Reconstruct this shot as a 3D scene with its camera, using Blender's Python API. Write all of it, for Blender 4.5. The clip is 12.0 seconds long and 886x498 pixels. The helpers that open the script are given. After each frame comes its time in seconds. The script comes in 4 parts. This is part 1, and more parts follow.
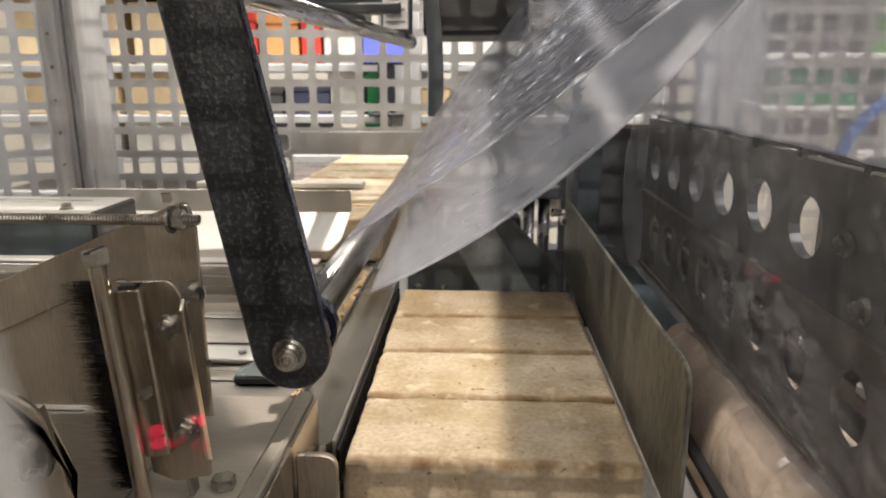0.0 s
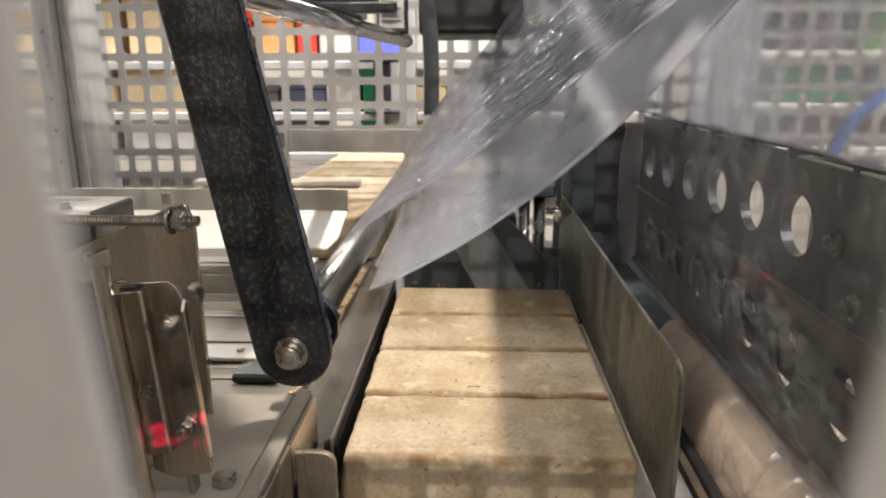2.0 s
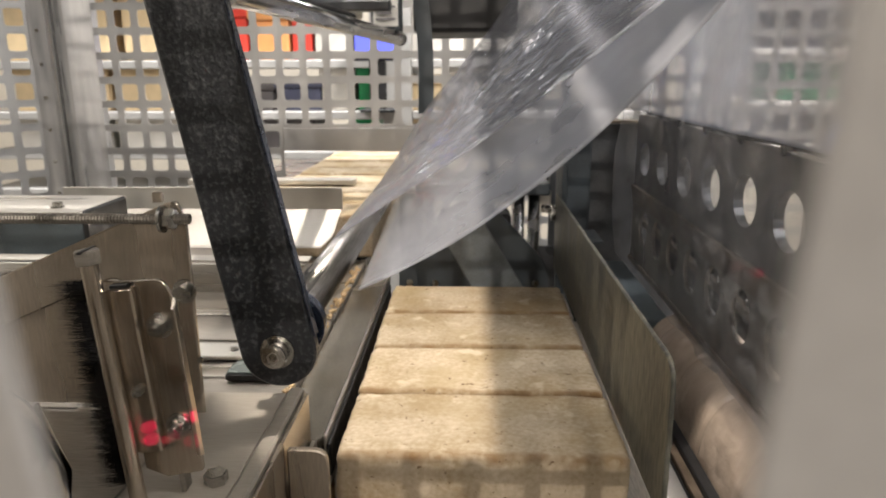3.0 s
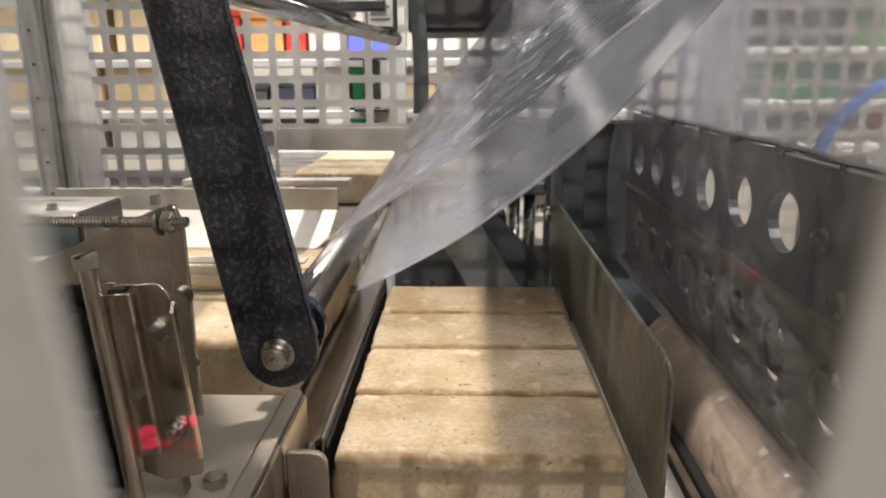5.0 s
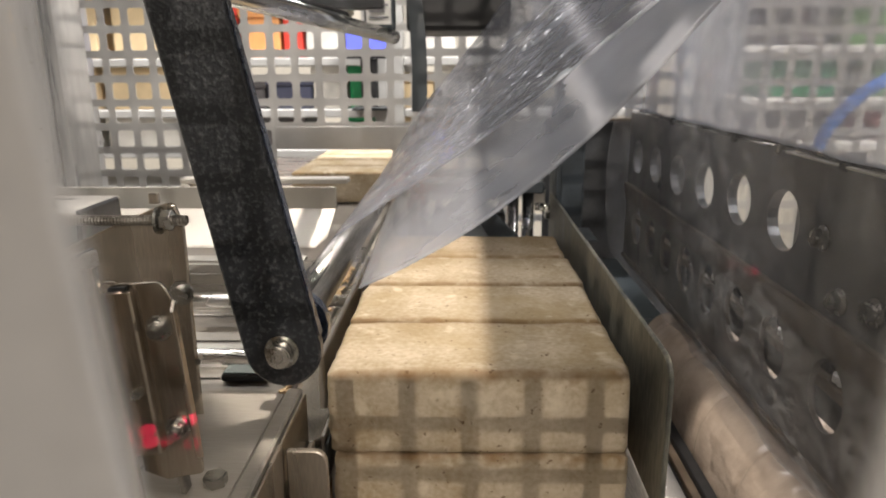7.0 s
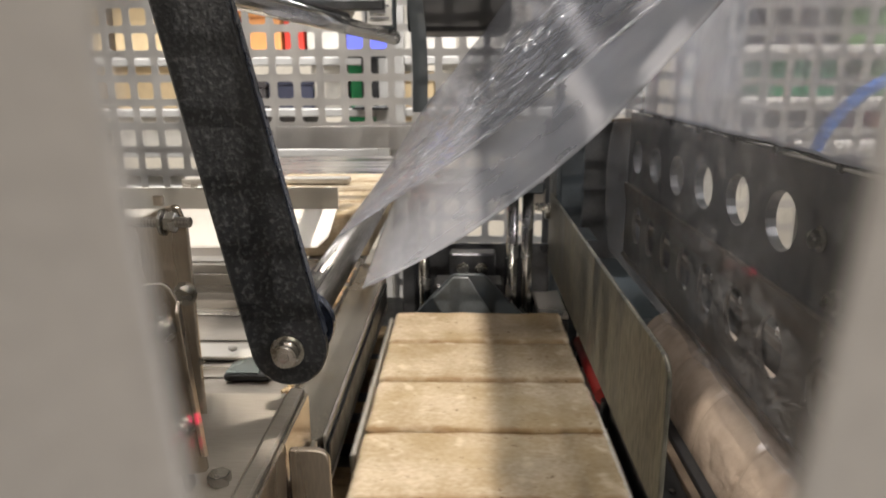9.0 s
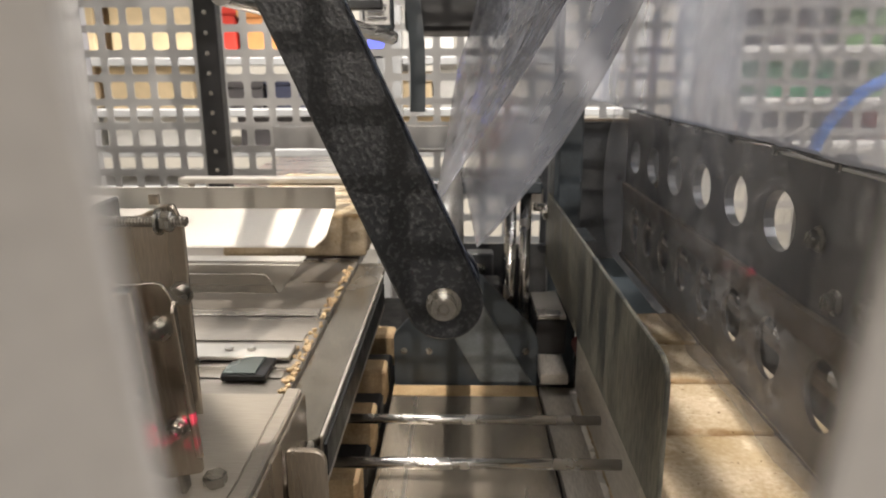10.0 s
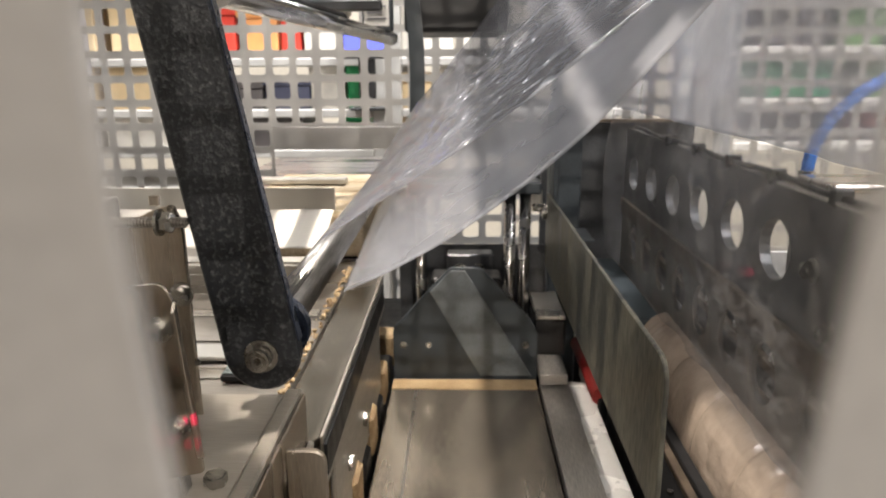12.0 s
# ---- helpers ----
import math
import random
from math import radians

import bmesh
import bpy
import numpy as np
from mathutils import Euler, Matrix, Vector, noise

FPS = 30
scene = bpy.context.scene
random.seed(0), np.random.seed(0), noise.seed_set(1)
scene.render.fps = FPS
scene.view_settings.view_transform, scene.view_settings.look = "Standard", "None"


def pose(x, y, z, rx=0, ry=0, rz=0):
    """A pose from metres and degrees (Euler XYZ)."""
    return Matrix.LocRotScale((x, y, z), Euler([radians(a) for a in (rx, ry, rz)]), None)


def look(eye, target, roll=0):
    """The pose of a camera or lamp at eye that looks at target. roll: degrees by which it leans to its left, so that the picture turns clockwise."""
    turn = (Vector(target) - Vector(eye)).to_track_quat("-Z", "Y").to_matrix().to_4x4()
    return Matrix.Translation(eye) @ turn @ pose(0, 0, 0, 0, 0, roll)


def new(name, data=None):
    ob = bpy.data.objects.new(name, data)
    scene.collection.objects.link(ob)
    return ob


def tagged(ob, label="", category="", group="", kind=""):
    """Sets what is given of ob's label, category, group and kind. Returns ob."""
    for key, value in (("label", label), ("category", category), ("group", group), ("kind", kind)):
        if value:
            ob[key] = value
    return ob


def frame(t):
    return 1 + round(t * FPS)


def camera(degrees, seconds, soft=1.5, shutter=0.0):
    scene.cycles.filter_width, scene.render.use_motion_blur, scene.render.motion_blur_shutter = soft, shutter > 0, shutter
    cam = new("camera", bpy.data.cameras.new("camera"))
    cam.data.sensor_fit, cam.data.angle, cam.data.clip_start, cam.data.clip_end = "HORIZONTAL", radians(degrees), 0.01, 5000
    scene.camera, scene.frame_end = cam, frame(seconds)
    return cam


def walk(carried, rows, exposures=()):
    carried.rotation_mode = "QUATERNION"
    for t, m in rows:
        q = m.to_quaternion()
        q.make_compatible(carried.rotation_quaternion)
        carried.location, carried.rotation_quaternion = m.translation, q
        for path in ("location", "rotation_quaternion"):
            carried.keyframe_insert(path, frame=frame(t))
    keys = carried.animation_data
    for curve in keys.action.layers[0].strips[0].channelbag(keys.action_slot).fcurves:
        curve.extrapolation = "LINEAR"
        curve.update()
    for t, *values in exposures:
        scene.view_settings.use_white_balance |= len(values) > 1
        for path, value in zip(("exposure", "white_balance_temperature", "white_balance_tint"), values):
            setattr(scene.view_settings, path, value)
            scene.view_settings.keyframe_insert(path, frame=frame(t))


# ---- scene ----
cam = camera(65.0, 12.0, soft=1.7, shutter=0.5)
cam.data.dof.use_dof = True
cam.data.dof.focus_distance = 0.295
cam.data.dof.aperture_fstop = 23.0

PATH = [
    (0, (0.00136, -0.00211, 1.30201), (-0.0986, 1.9363, 0.8200), -0.11),
    (0.5, (0.00238, -0.00220, 1.30312), (-0.0961, 1.9353, 0.8169), -0.14),
    (1, (0.00298, -0.00356, 1.30422), (-0.0934, 1.9334, 0.8154), -0.16),
    (1.5, (0.00357, -0.00458, 1.30397), (-0.0892, 1.9325, 0.8152), -0.22),
    (2, (0.00153, -0.00687, 1.30507), (-0.0871, 1.9296, 0.8131), -0.16),
    (2.5, (0.00170, -0.00670, 1.30397), (-0.0832, 1.9296, 0.8106), -0.18),
    (3, (0.00408, -0.00695, 1.30439), (-0.0759, 1.9290, 0.8092), -0.25),
    (5, (0.00209, -0.00704, 1.30617), (-0.0604, 1.9286, 0.8067), -0.32),
    (5.5, (0.00226, -0.00704, 1.30541), (-0.0580, 1.9287, 0.8060), -0.32),
    (6, (0.00094, -0.00797, 1.30567), (-0.0590, 1.9273, 0.8045), -0.32),
    (6.5, (0.00060, -0.00661, 1.30601), (-0.0567, 1.9285, 0.8040), -0.31),
    (7, (0.00077, -0.00661, 1.30567), (-0.0549, 1.9284, 0.8031), -0.35),
    (9, (0.00077, -0.01018, 1.30804), (-0.0564, 1.9238, 0.8018), -0.36),
    (9.5, (0.00085, -0.00942, 1.30830), (-0.0545, 1.9247, 0.8023), -0.36),
    (10, (0.00077, -0.00857, 1.30720), (-0.0497, 1.9276, 0.8016), -0.27),
    (10.5, (0.00051, -0.00832, 1.30754), (-0.0491, 1.9278, 0.8013), -0.27),
    (11, (0.00145, -0.00832, 1.30745), (-0.0489, 1.9278, 0.8015), -0.33),
    (11.5, (0.00153, -0.00814, 1.30762), (-0.0486, 1.9265, 0.8029), -0.31),
    (12, (0.00085, -0.00959, 1.30754), (-0.0483, 1.9253, 0.8038), -0.32),
]
walk(cam, [(t, look(e, g, r)) for t, e, g, r in PATH], exposures=[(0, 0.05), (7.0, 0.05), (9.0, 0.0), (9.5, 0.08), (10.2, 0.20), (11, 0.26), (12, 0.24)])

# ---- light ----
world = bpy.data.worlds.new("hall_air")
scene.world = world
world.use_nodes = True
world.node_tree.nodes["Background"].inputs[0].default_value = (1.0, 0.93, 0.84, 1)
world.node_tree.nodes["Background"].inputs[1].default_value = 0.17


def lamp(name, kind, at, to, watts, color, size=0.1, size_y=None):
    data = bpy.data.lights.new(name, kind)
    data.energy, data.color = watts, color
    if kind == "AREA":
        data.shape, data.size, data.size_y = "RECTANGLE", size, size_y or size
    else:
        data.shadow_soft_size = size
    ob = new(name, data)
    ob.matrix_world = look(at, to)
    return ob


WARM = (1.0, 0.90, 0.80)
HALL = (1.0, 0.97, 0.955)
# bright hall lamp behind the viewer, shining through the guard's openings
key = lamp("work_lamp", "SPOT", (-0.36, -2.3, 1.95), (0.05, 0.4, 1.12), 32, WARM, 0.11)
key.data.spot_size, key.data.spot_blend = radians(40), 0.4
key2 = lamp("work_lamp", "SPOT", (0.0905, -2.07, 2.161), (0.10, 0.45, 1.10), 66, WARM, 0.006)
key2.data.spot_size, key2.data.spot_blend = radians(40), 0.4
over = lamp("overhead_lamp", "SPOT", (-0.06, 0.55, 2.75), (-0.06, 0.55, 1.09), 122, WARM, 0.014)
over.data.spot_size, over.data.spot_blend = radians(75), 0.4
lamp("hall_tube_lamp", "AREA", (-0.9, 0.3, 3.2), (-0.6, 1.2, 1.2), 15, HALL, 0.25, 2.4)
lamp("hall_tube_lamp", "AREA", (1.1, 0.2, 3.2), (0.7, 1.0, 1.2), 112, HALL, 0.25, 2.4)
lamp("hall_tube_lamp", "AREA", (-0.4, 1.75, 3.2), (-0.4, 2.7, 1.3), 165, HALL, 3.0, 0.25)
for at, watts, wide in (((-0.1290, 0.248, 1.1625), 50, 0.9), ((-0.1285, 0.248, 1.1570), 50, 0.9), ((-0.1110, 0.25, 1.1668), 60, 0.9), ((-0.1115, 0.25, 1.1555), 16, 0.7), ((-0.1165, 0.244, 1.1600), 16, 1.0)):
    red = lamp("scanner_beam", "SPOT", (0.08, 0.03, 1.275), at, watts, (1.0, 0.0, 0.10), 0.0004)
    red.data.spot_size, red.data.spot_blend = radians(wide), 0.2
red = lamp("scanner_beam", "SPOT", (0.08, 0.03, 1.275), (0.217, 0.5365, 1.152), 14, (1.0, 0.0, 0.10), 0.0004)
red.data.spot_size, red.data.spot_blend = radians(1.1), 0.9

# ---- materials ----


def mat(name, color, rough=0.5, metal=0.0, var=0.15, scale=40.0, bump=0.1, color2=None, stretch=(1, 1, 1), fine=900.0, spec=0.5, lo=0.34, hi=0.66):
    """Two scales of noise on colour and gloss, with a fine relief."""
    m = bpy.data.materials.new(name)
    m.use_nodes = True
    nt = m.node_tree
    b = nt.nodes["Principled BSDF"]
    b.inputs["Metallic"].default_value = metal
    b.inputs["Specular IOR Level"].default_value = spec
    tc = nt.nodes.new("ShaderNodeTexCoord")
    mp = nt.nodes.new("ShaderNodeMapping")
    mp.inputs["Scale"].default_value = stretch
    nt.links.new(tc.outputs["Object"], mp.inputs["Vector"])
    n1 = nt.nodes.new("ShaderNodeTexNoise")
    n1.inputs["Scale"].default_value, n1.inputs["Detail"].default_value = scale, 5
    n2 = nt.nodes.new("ShaderNodeTexNoise")
    n2.inputs["Scale"].default_value, n2.inputs["Detail"].default_value = fine, 2
    for n in (n1, n2):
        nt.links.new(mp.outputs[0], n.inputs["Vector"])
    mx = nt.nodes.new("ShaderNodeMath")
    mx.operation = "MULTIPLY_ADD"
    mx.inputs[1].default_value, mx.inputs[2].default_value = 0.35, 0.0
    nt.links.new(n2.outputs["Fac"], mx.inputs[0])
    add = nt.nodes.new("ShaderNodeMath")
    add.operation = "MULTIPLY_ADD"
    add.inputs[1].default_value = 0.65
    nt.links.new(n1.outputs["Fac"], add.inputs[0])
    nt.links.new(mx.outputs[0], add.inputs[2])
    rp = nt.nodes.new("ShaderNodeValToRGB")
    c2 = color2 or [c * (1 - 1.6 * var) for c in color]
    c1 = color if color2 else [min(1, c * (1 + 1.2 * var)) for c in color]
    rp.color_ramp.elements[0].position, rp.color_ramp.elements[0].color = lo, (*c2, 1)
    rp.color_ramp.elements[1].position, rp.color_ramp.elements[1].color = hi, (*c1, 1)
    nt.links.new(add.outputs[0], rp.inputs[0])
    nt.links.new(rp.outputs[0], b.inputs["Base Color"])
    rr = nt.nodes.new("ShaderNodeMapRange")
    rr.inputs["From Min"].default_value, rr.inputs["From Max"].default_value = 0.3, 0.7
    rr.inputs["To Min"].default_value, rr.inputs["To Max"].default_value = max(0.02, rough - 0.12), min(1, rough + 0.12)
    nt.links.new(n1.outputs["Fac"], rr.inputs[0])
    nt.links.new(rr.outputs[0], b.inputs["Roughness"])
    if bump:
        bp = nt.nodes.new("ShaderNodeBump")
        bp.inputs["Strength"].default_value, bp.inputs["Distance"].default_value = bump, 0.001
        nt.links.new(add.outputs[0], bp.inputs["Height"])
        nt.links.new(bp.outputs[0], b.inputs["Normal"])
    return m


def film_mat(name, clear, rough, tint, scale, bump, deep=0.004, fade=None, thin=None):
    """Thin clear polythene: mostly lets light straight through, with a milky veil and glossy wrinkles."""
    m = bpy.data.materials.new(name)
    m.use_nodes = True
    nt = m.node_tree
    b = nt.nodes["Principled BSDF"]
    b.inputs["Base Color"].default_value = (*tint, 1)
    b.inputs["Roughness"].default_value = rough
    b.inputs["Specular IOR Level"].default_value = 0.8
    tc = nt.nodes.new("ShaderNodeTexCoord")
    mp = nt.nodes.new("ShaderNodeMapping")
    mp.inputs["Scale"].default_value = (0.55, 1.0, 1.0)
    n1 = nt.nodes.new("ShaderNodeTexNoise")
    n1.inputs["Scale"].default_value, n1.inputs["Detail"].default_value = scale, 3
    nt.links.new(tc.outputs["Object"], mp.inputs[0])
    nt.links.new(mp.outputs[0], n1.inputs["Vector"])
    bp = nt.nodes.new("ShaderNodeBump")
    bp.inputs["Strength"].default_value, bp.inputs["Distance"].default_value = bump, deep
    nt.links.new(n1.outputs["Fac"], bp.inputs["Height"])
    nt.links.new(bp.outputs[0], b.inputs["Normal"])
    if fade:
        # the crinkles die out along the web
        sx = nt.nodes.new("ShaderNodeSeparateXYZ")
        nt.links.new(tc.outputs["Object"], sx.inputs[0])
        fd = nt.nodes.new("ShaderNodeMapRange")
        fd.inputs["From Min"].default_value, fd.inputs["From Max"].default_value = fade
        fd.inputs["To Min"].default_value, fd.inputs["To Max"].default_value = bump, bump * 0.12
        nt.links.new(sx.outputs["X"], fd.inputs[0])
        nt.links.new(fd.outputs[0], bp.inputs["Strength"])
    tr = nt.nodes.new("ShaderNodeBsdfTransparent")
    tr.inputs[0].default_value = (0.97, 0.97, 0.98, 1)
    mix = nt.nodes.new("ShaderNodeMixShader")
    rg = nt.nodes.new("ShaderNodeMapRange")
    rg.inputs["From Min"].default_value, rg.inputs["From Max"].default_value = 0.3, 0.7
    rg.inputs["To Min"].default_value, rg.inputs["To Max"].default_value = clear - 0.08, clear + 0.08
    nt.links.new(n1.outputs["Fac"], rg.inputs[0])
    nt.links.new(rg.outputs[0], mix.inputs[0])
    if thin:
        # one ply only towards the far edge, so it clears up there
        sy = nt.nodes.new("ShaderNodeSeparateXYZ")
        nt.links.new(tc.outputs["Object"], sy.inputs[0])
        ty = nt.nodes.new("ShaderNodeMapRange")
        ty.inputs["From Min"].default_value, ty.inputs["From Max"].default_value = thin[0], thin[1]
        ty.inputs["To Max"].default_value = thin[2]
        nt.links.new(sy.outputs["Y"], ty.inputs[0])
        both = nt.nodes.new("ShaderNodeMath")
        both.operation = "ADD"
        both.use_clamp = True
        nt.links.new(rg.outputs[0], both.inputs[0])
        nt.links.new(ty.outputs[0], both.inputs[1])
        nt.links.new(both.outputs[0], mix.inputs[0])
    nt.links.new(b.outputs[0], mix.inputs[1])
    nt.links.new(tr.outputs[0], mix.inputs[2])
    nt.links.new(mix.outputs[0], nt.nodes["Material Output"].inputs[0])
    return m


STEEL = mat("brushed_stainless", (0.56, 0.53, 0.48), 0.34, 0.9, 0.12, 18, 0.08, stretch=(1, 1, 0.12))
STEEL_X = mat("brushed_stainless_lengthwise", (0.55, 0.52, 0.47), 0.30, 0.9, 0.14, 30, 0.08, stretch=(0.08, 1, 1))
TABLE = mat("dull_table_steel", (0.28, 0.255, 0.222), 0.36, 0.65, 0.2, 20, 0.12, stretch=(0.1, 1, 1))
# pale steel for small screws and nuts, and for the lift's drawn-on gleam
PALE_STEEL = mat("pale_bright_steel", (0.82, 0.80, 0.76), 0.25, 0.25, 0.06, 20, 0.03)
PLATF = mat("worn_platform_steel", (0.48, 0.425, 0.35), 0.21, 0.74, 0.40, 16, 0.15, stretch=(1, 0.10, 1))
STEEL_Y = mat("worn_conveyor_steel", (0.52, 0.49, 0.44), 0.42, 0.55, 0.3, 22, 0.12, stretch=(1, 0.10, 1))
BRIGHT = mat("bright_folded_sheet", (0.52, 0.495, 0.445), 0.42, 0.5, 0.06, 12, 0.04)
CHROME = mat("polished_roller_steel", (0.66, 0.65, 0.63), 0.22, 1.0, 0.10, 40, 0.03, stretch=(1, 0.15, 1))
BLOCKM = mat("dull_block_steel", (0.34, 0.305, 0.255), 0.50, 0.12, 0.10, 20, 0.08, stretch=(0.1, 1, 1))
POLISHZ = mat("bright_zinc", (0.62, 0.61, 0.585), 0.16, 1.0, 0.08, 200, 0.05)
ROLLM = mat("grey_film_roller_steel", (0.25, 0.24, 0.225), 0.34, 0.9, 0.25, 60, 0.06, stretch=(1, 0.06, 1))
RAILM = mat("dusty_rail_steel", (0.38, 0.355, 0.31), 0.24, 0.85, 0.35, 26, 0.12, stretch=(1, 0.35, 1))
SLATW = mat("dusty_slat_wood", (0.62, 0.48, 0.30), 0.9, 0.0, 0.0, 45, 0.7, color2=(0.36, 0.25, 0.14), fine=400, spec=0.2)
ZINC = mat("zinc_plated_bolt", (0.44, 0.43, 0.40), 0.22, 0.95, 0.10, 160, 0.03)
PAINT = mat("hammered_dark_paint", (0.068, 0.069, 0.071), 0.40, 0.0, 0.0, 330, 0.6, color2=(0.016, 0.018, 0.021), fine=520, lo=0.50, hi=0.66)
PAINT2 = mat("dark_blue_grey_paint", (0.055, 0.067, 0.077), 0.45, 0.0, 0.2, 30, 0.1)
JAWM = mat("dark_jaw_steel", (0.085, 0.088, 0.094), 0.38, 0.4, 0.3, 25, 0.12)
JAWL = mat("brownish_jaw_steel", (0.22, 0.200, 0.172), 0.42, 0.35, 0.3, 25, 0.12)
PLATE = mat("scuffed_guide_plate", (0.25, 0.24, 0.195), 0.42, 0.3, 0.0, 42, 0.15, color2=(0.055, 0.057, 0.054), stretch=(1, 1, 0.28), fine=300, lo=0.40, hi=0.64)
RUSTY = mat("brown_stained_ledge", (0.155, 0.118, 0.084), 0.45, 0.3, 0.3, 40, 0.15)
GALV = mat("galvanised_guard_sheet", (0.41, 0.405, 0.395), 0.48, 0.35, 0.10, 16, 0.05)
BLACK = mat("black_plastic", (0.012, 0.012, 0.013), 0.45, 0.0, 0.3, 50, 0.1)
BRISTLE = mat("black_bristle", (0.010, 0.010, 0.011), 0.25, 0.0, 0.3, 50, 0.0)
WOOD = mat("pressed_sawdust", (0.57, 0.43, 0.255), 0.9, 0.0, 0.0, 26, 0.75, color2=(0.40, 0.28, 0.15), fine=330, spec=0.2)
BRIQ = mat("pressed_sawdust_briquette", (0.60, 0.505, 0.375), 0.9, 0.0, 0.0, 20, 0.55, color2=(0.385, 0.295, 0.18), fine=300, spec=0.2, lo=0.36, hi=0.62)
SENSF = mat("pale_sensor_window", (0.11, 0.13, 0.125), 0.3, 0.0, 0.06, 30, 0.0)
REDM = mat("red_belt", (0.27, 0.022, 0.018), 0.45, 0.0, 0.2, 40, 0.1)
BLUEM = mat("blue_air_hose", (0.03, 0.20, 0.72), 0.35, 0.0, 0.1, 60, 0.0)
WHITEM = mat("white_paper", (0.75, 0.74, 0.71), 0.7, 0.0, 0.05, 30, 0.0)
GREYB = mat("grey_print", (0.22, 0.22, 0.23), 0.7, 0.0, 0.05, 30, 0.0)
TEAL = mat("grey_teal_cover", (0.10, 0.125, 0.14), 0.5, 0.0, 0.15, 12, 0.05)
CONC = mat("hall_concrete", (0.30, 0.28, 0.25), 0.8, 0.0, 0.2, 3, 0.2, fine=80)
BROWNST = mat("warm_tinted_stainless", (0.52, 0.455, 0.375), 0.26, 0.92, 0.16, 18, 0.08, stretch=(1, 1, 0.12))
# upright colour streaks imitate the wavy reflections on the corner post
STREAKY = mat("galvanised_sheet_sheen_streaks", (0.62, 0.61, 0.595), 0.36, 0.40, 0.0, 30, 0.08, color2=(0.36, 0.36, 0.36), stretch=(1, 1, 0.12), fine=90)
GUARDF = mat("galvanised_front_sheet", (0.60, 0.585, 0.57), 0.48, 0.30, 0.10, 16, 0.05)
# lighter tone for the stripe of light painted on the lift's back plate
STRIPE = mat("painted_light_stripe", (0.17, 0.19, 0.20), 0.45, 0.0, 0.25, 40, 0.1)
EDGEP = mat("navy_paint_edge", (0.026, 0.033, 0.052), 0.28, 0.0, 0.35, 120, 0.3)
PLASTER = mat("hall_plaster", (0.66, 0.61, 0.52), 0.85, 0.0, 0.08, 2, 0.1, fine=60)
CEIL = mat("hall_ceiling", (0.6, 0.57, 0.52), 0.85, 0.0, 0.08, 2, 0.1, fine=60)
FILM = film_mat("crinkled_packing_film", 0.28, 0.17, (0.205, 0.212, 0.240), 30, 1.0, 0.028, (0.10, 0.20), (0.66, 0.79, 0.25))
FILM2 = film_mat("smooth_packing_film", 0.34, 0.26, (0.30, 0.305, 0.325), 14, 0.25, 0.006, None, (0.60, 0.79, 0.35))
CURTAIN = film_mat("hanging_packing_film", 0.84, 0.10, (0.62, 0.61, 0.60), 40, 1.0, 0.010)
CURTAIN2 = film_mat("milky_hanging_film", 0.53, 0.25, (0.76, 0.79, 0.88), 20, 0.3)
BEAD = mat("film_edge", (0.26, 0.26, 0.275), 0.3, 0.0, 0.05, 50, 0.0)
PACKF = film_mat("pack_cover_film", 0.27, 0.22, (0.60, 0.485, 0.385), 60, 0.9)


def plain(name, c, rough=0.6):
    return mat(name, c, rough, 0.0, 0.12, 14, 0.05)


# ---- building helpers ----


def part(name, bm, material, parent=None, label="", smooth=False):
    me = bpy.data.meshes.new(name)
    bmesh.ops.recalc_face_normals(bm, faces=bm.faces)
    if smooth:
        for f in bm.faces:
            f.smooth = len(f.verts) <= 4
    bm.to_mesh(me)
    bm.free()
    me.materials.append(material)
    ob = new(name, me)
    if parent:
        ob.parent = parent
    if label:
        tagged(ob, label)
    return ob


def empty(name, label, category, group="", kind="", at=(0, 0, 0)):
    ob = new(name)
    ob.location = at
    ob.empty_display_size = 0.02
    return tagged(ob, label, category, group, kind)


def box(x0, x1, y0, y1, z0, z1, bevel=0.001, seg=1, bm=None):
    b = bmesh.new()
    bmesh.ops.create_cube(b, size=1)
    for v in b.verts:
        v.co = Vector(((x0 + x1) / 2 + v.co.x * (x1 - x0), (y0 + y1) / 2 + v.co.y * (y1 - y0), (z0 + z1) / 2 + v.co.z * (z1 - z0)))
    if bevel:
        bmesh.ops.bevel(b, geom=b.edges[:], offset=bevel, segments=seg, affect="EDGES", profile=0.6)
    return merge(bm, b)


def merge(bm, b):
    if bm is None:
        return b
    me = bpy.data.meshes.new("tmp")
    b.to_mesh(me)
    b.free()
    bm.from_mesh(me)
    bpy.data.meshes.remove(me)
    return bm


def rod(p, q, r, n=20, bm=None, r2=None, bevel=0.0):
    p, q = Vector(p), Vector(q)
    b = bmesh.new()
    bmesh.ops.create_cone(b, cap_ends=True, segments=n, radius1=r, radius2=r if r2 is None else r2, depth=(q - p).length)
    if bevel:
        bmesh.ops.bevel(b, geom=[e for e in b.edges if any(len(f.verts) > 4 for f in e.link_faces)], offset=bevel, segments=2, affect="EDGES")
    m = Matrix.Translation((p + q) / 2) @ (q - p).to_track_quat("Z", "Y").to_matrix().to_4x4()
    bmesh.ops.transform(b, matrix=m, verts=b.verts)
    return merge(bm, b)


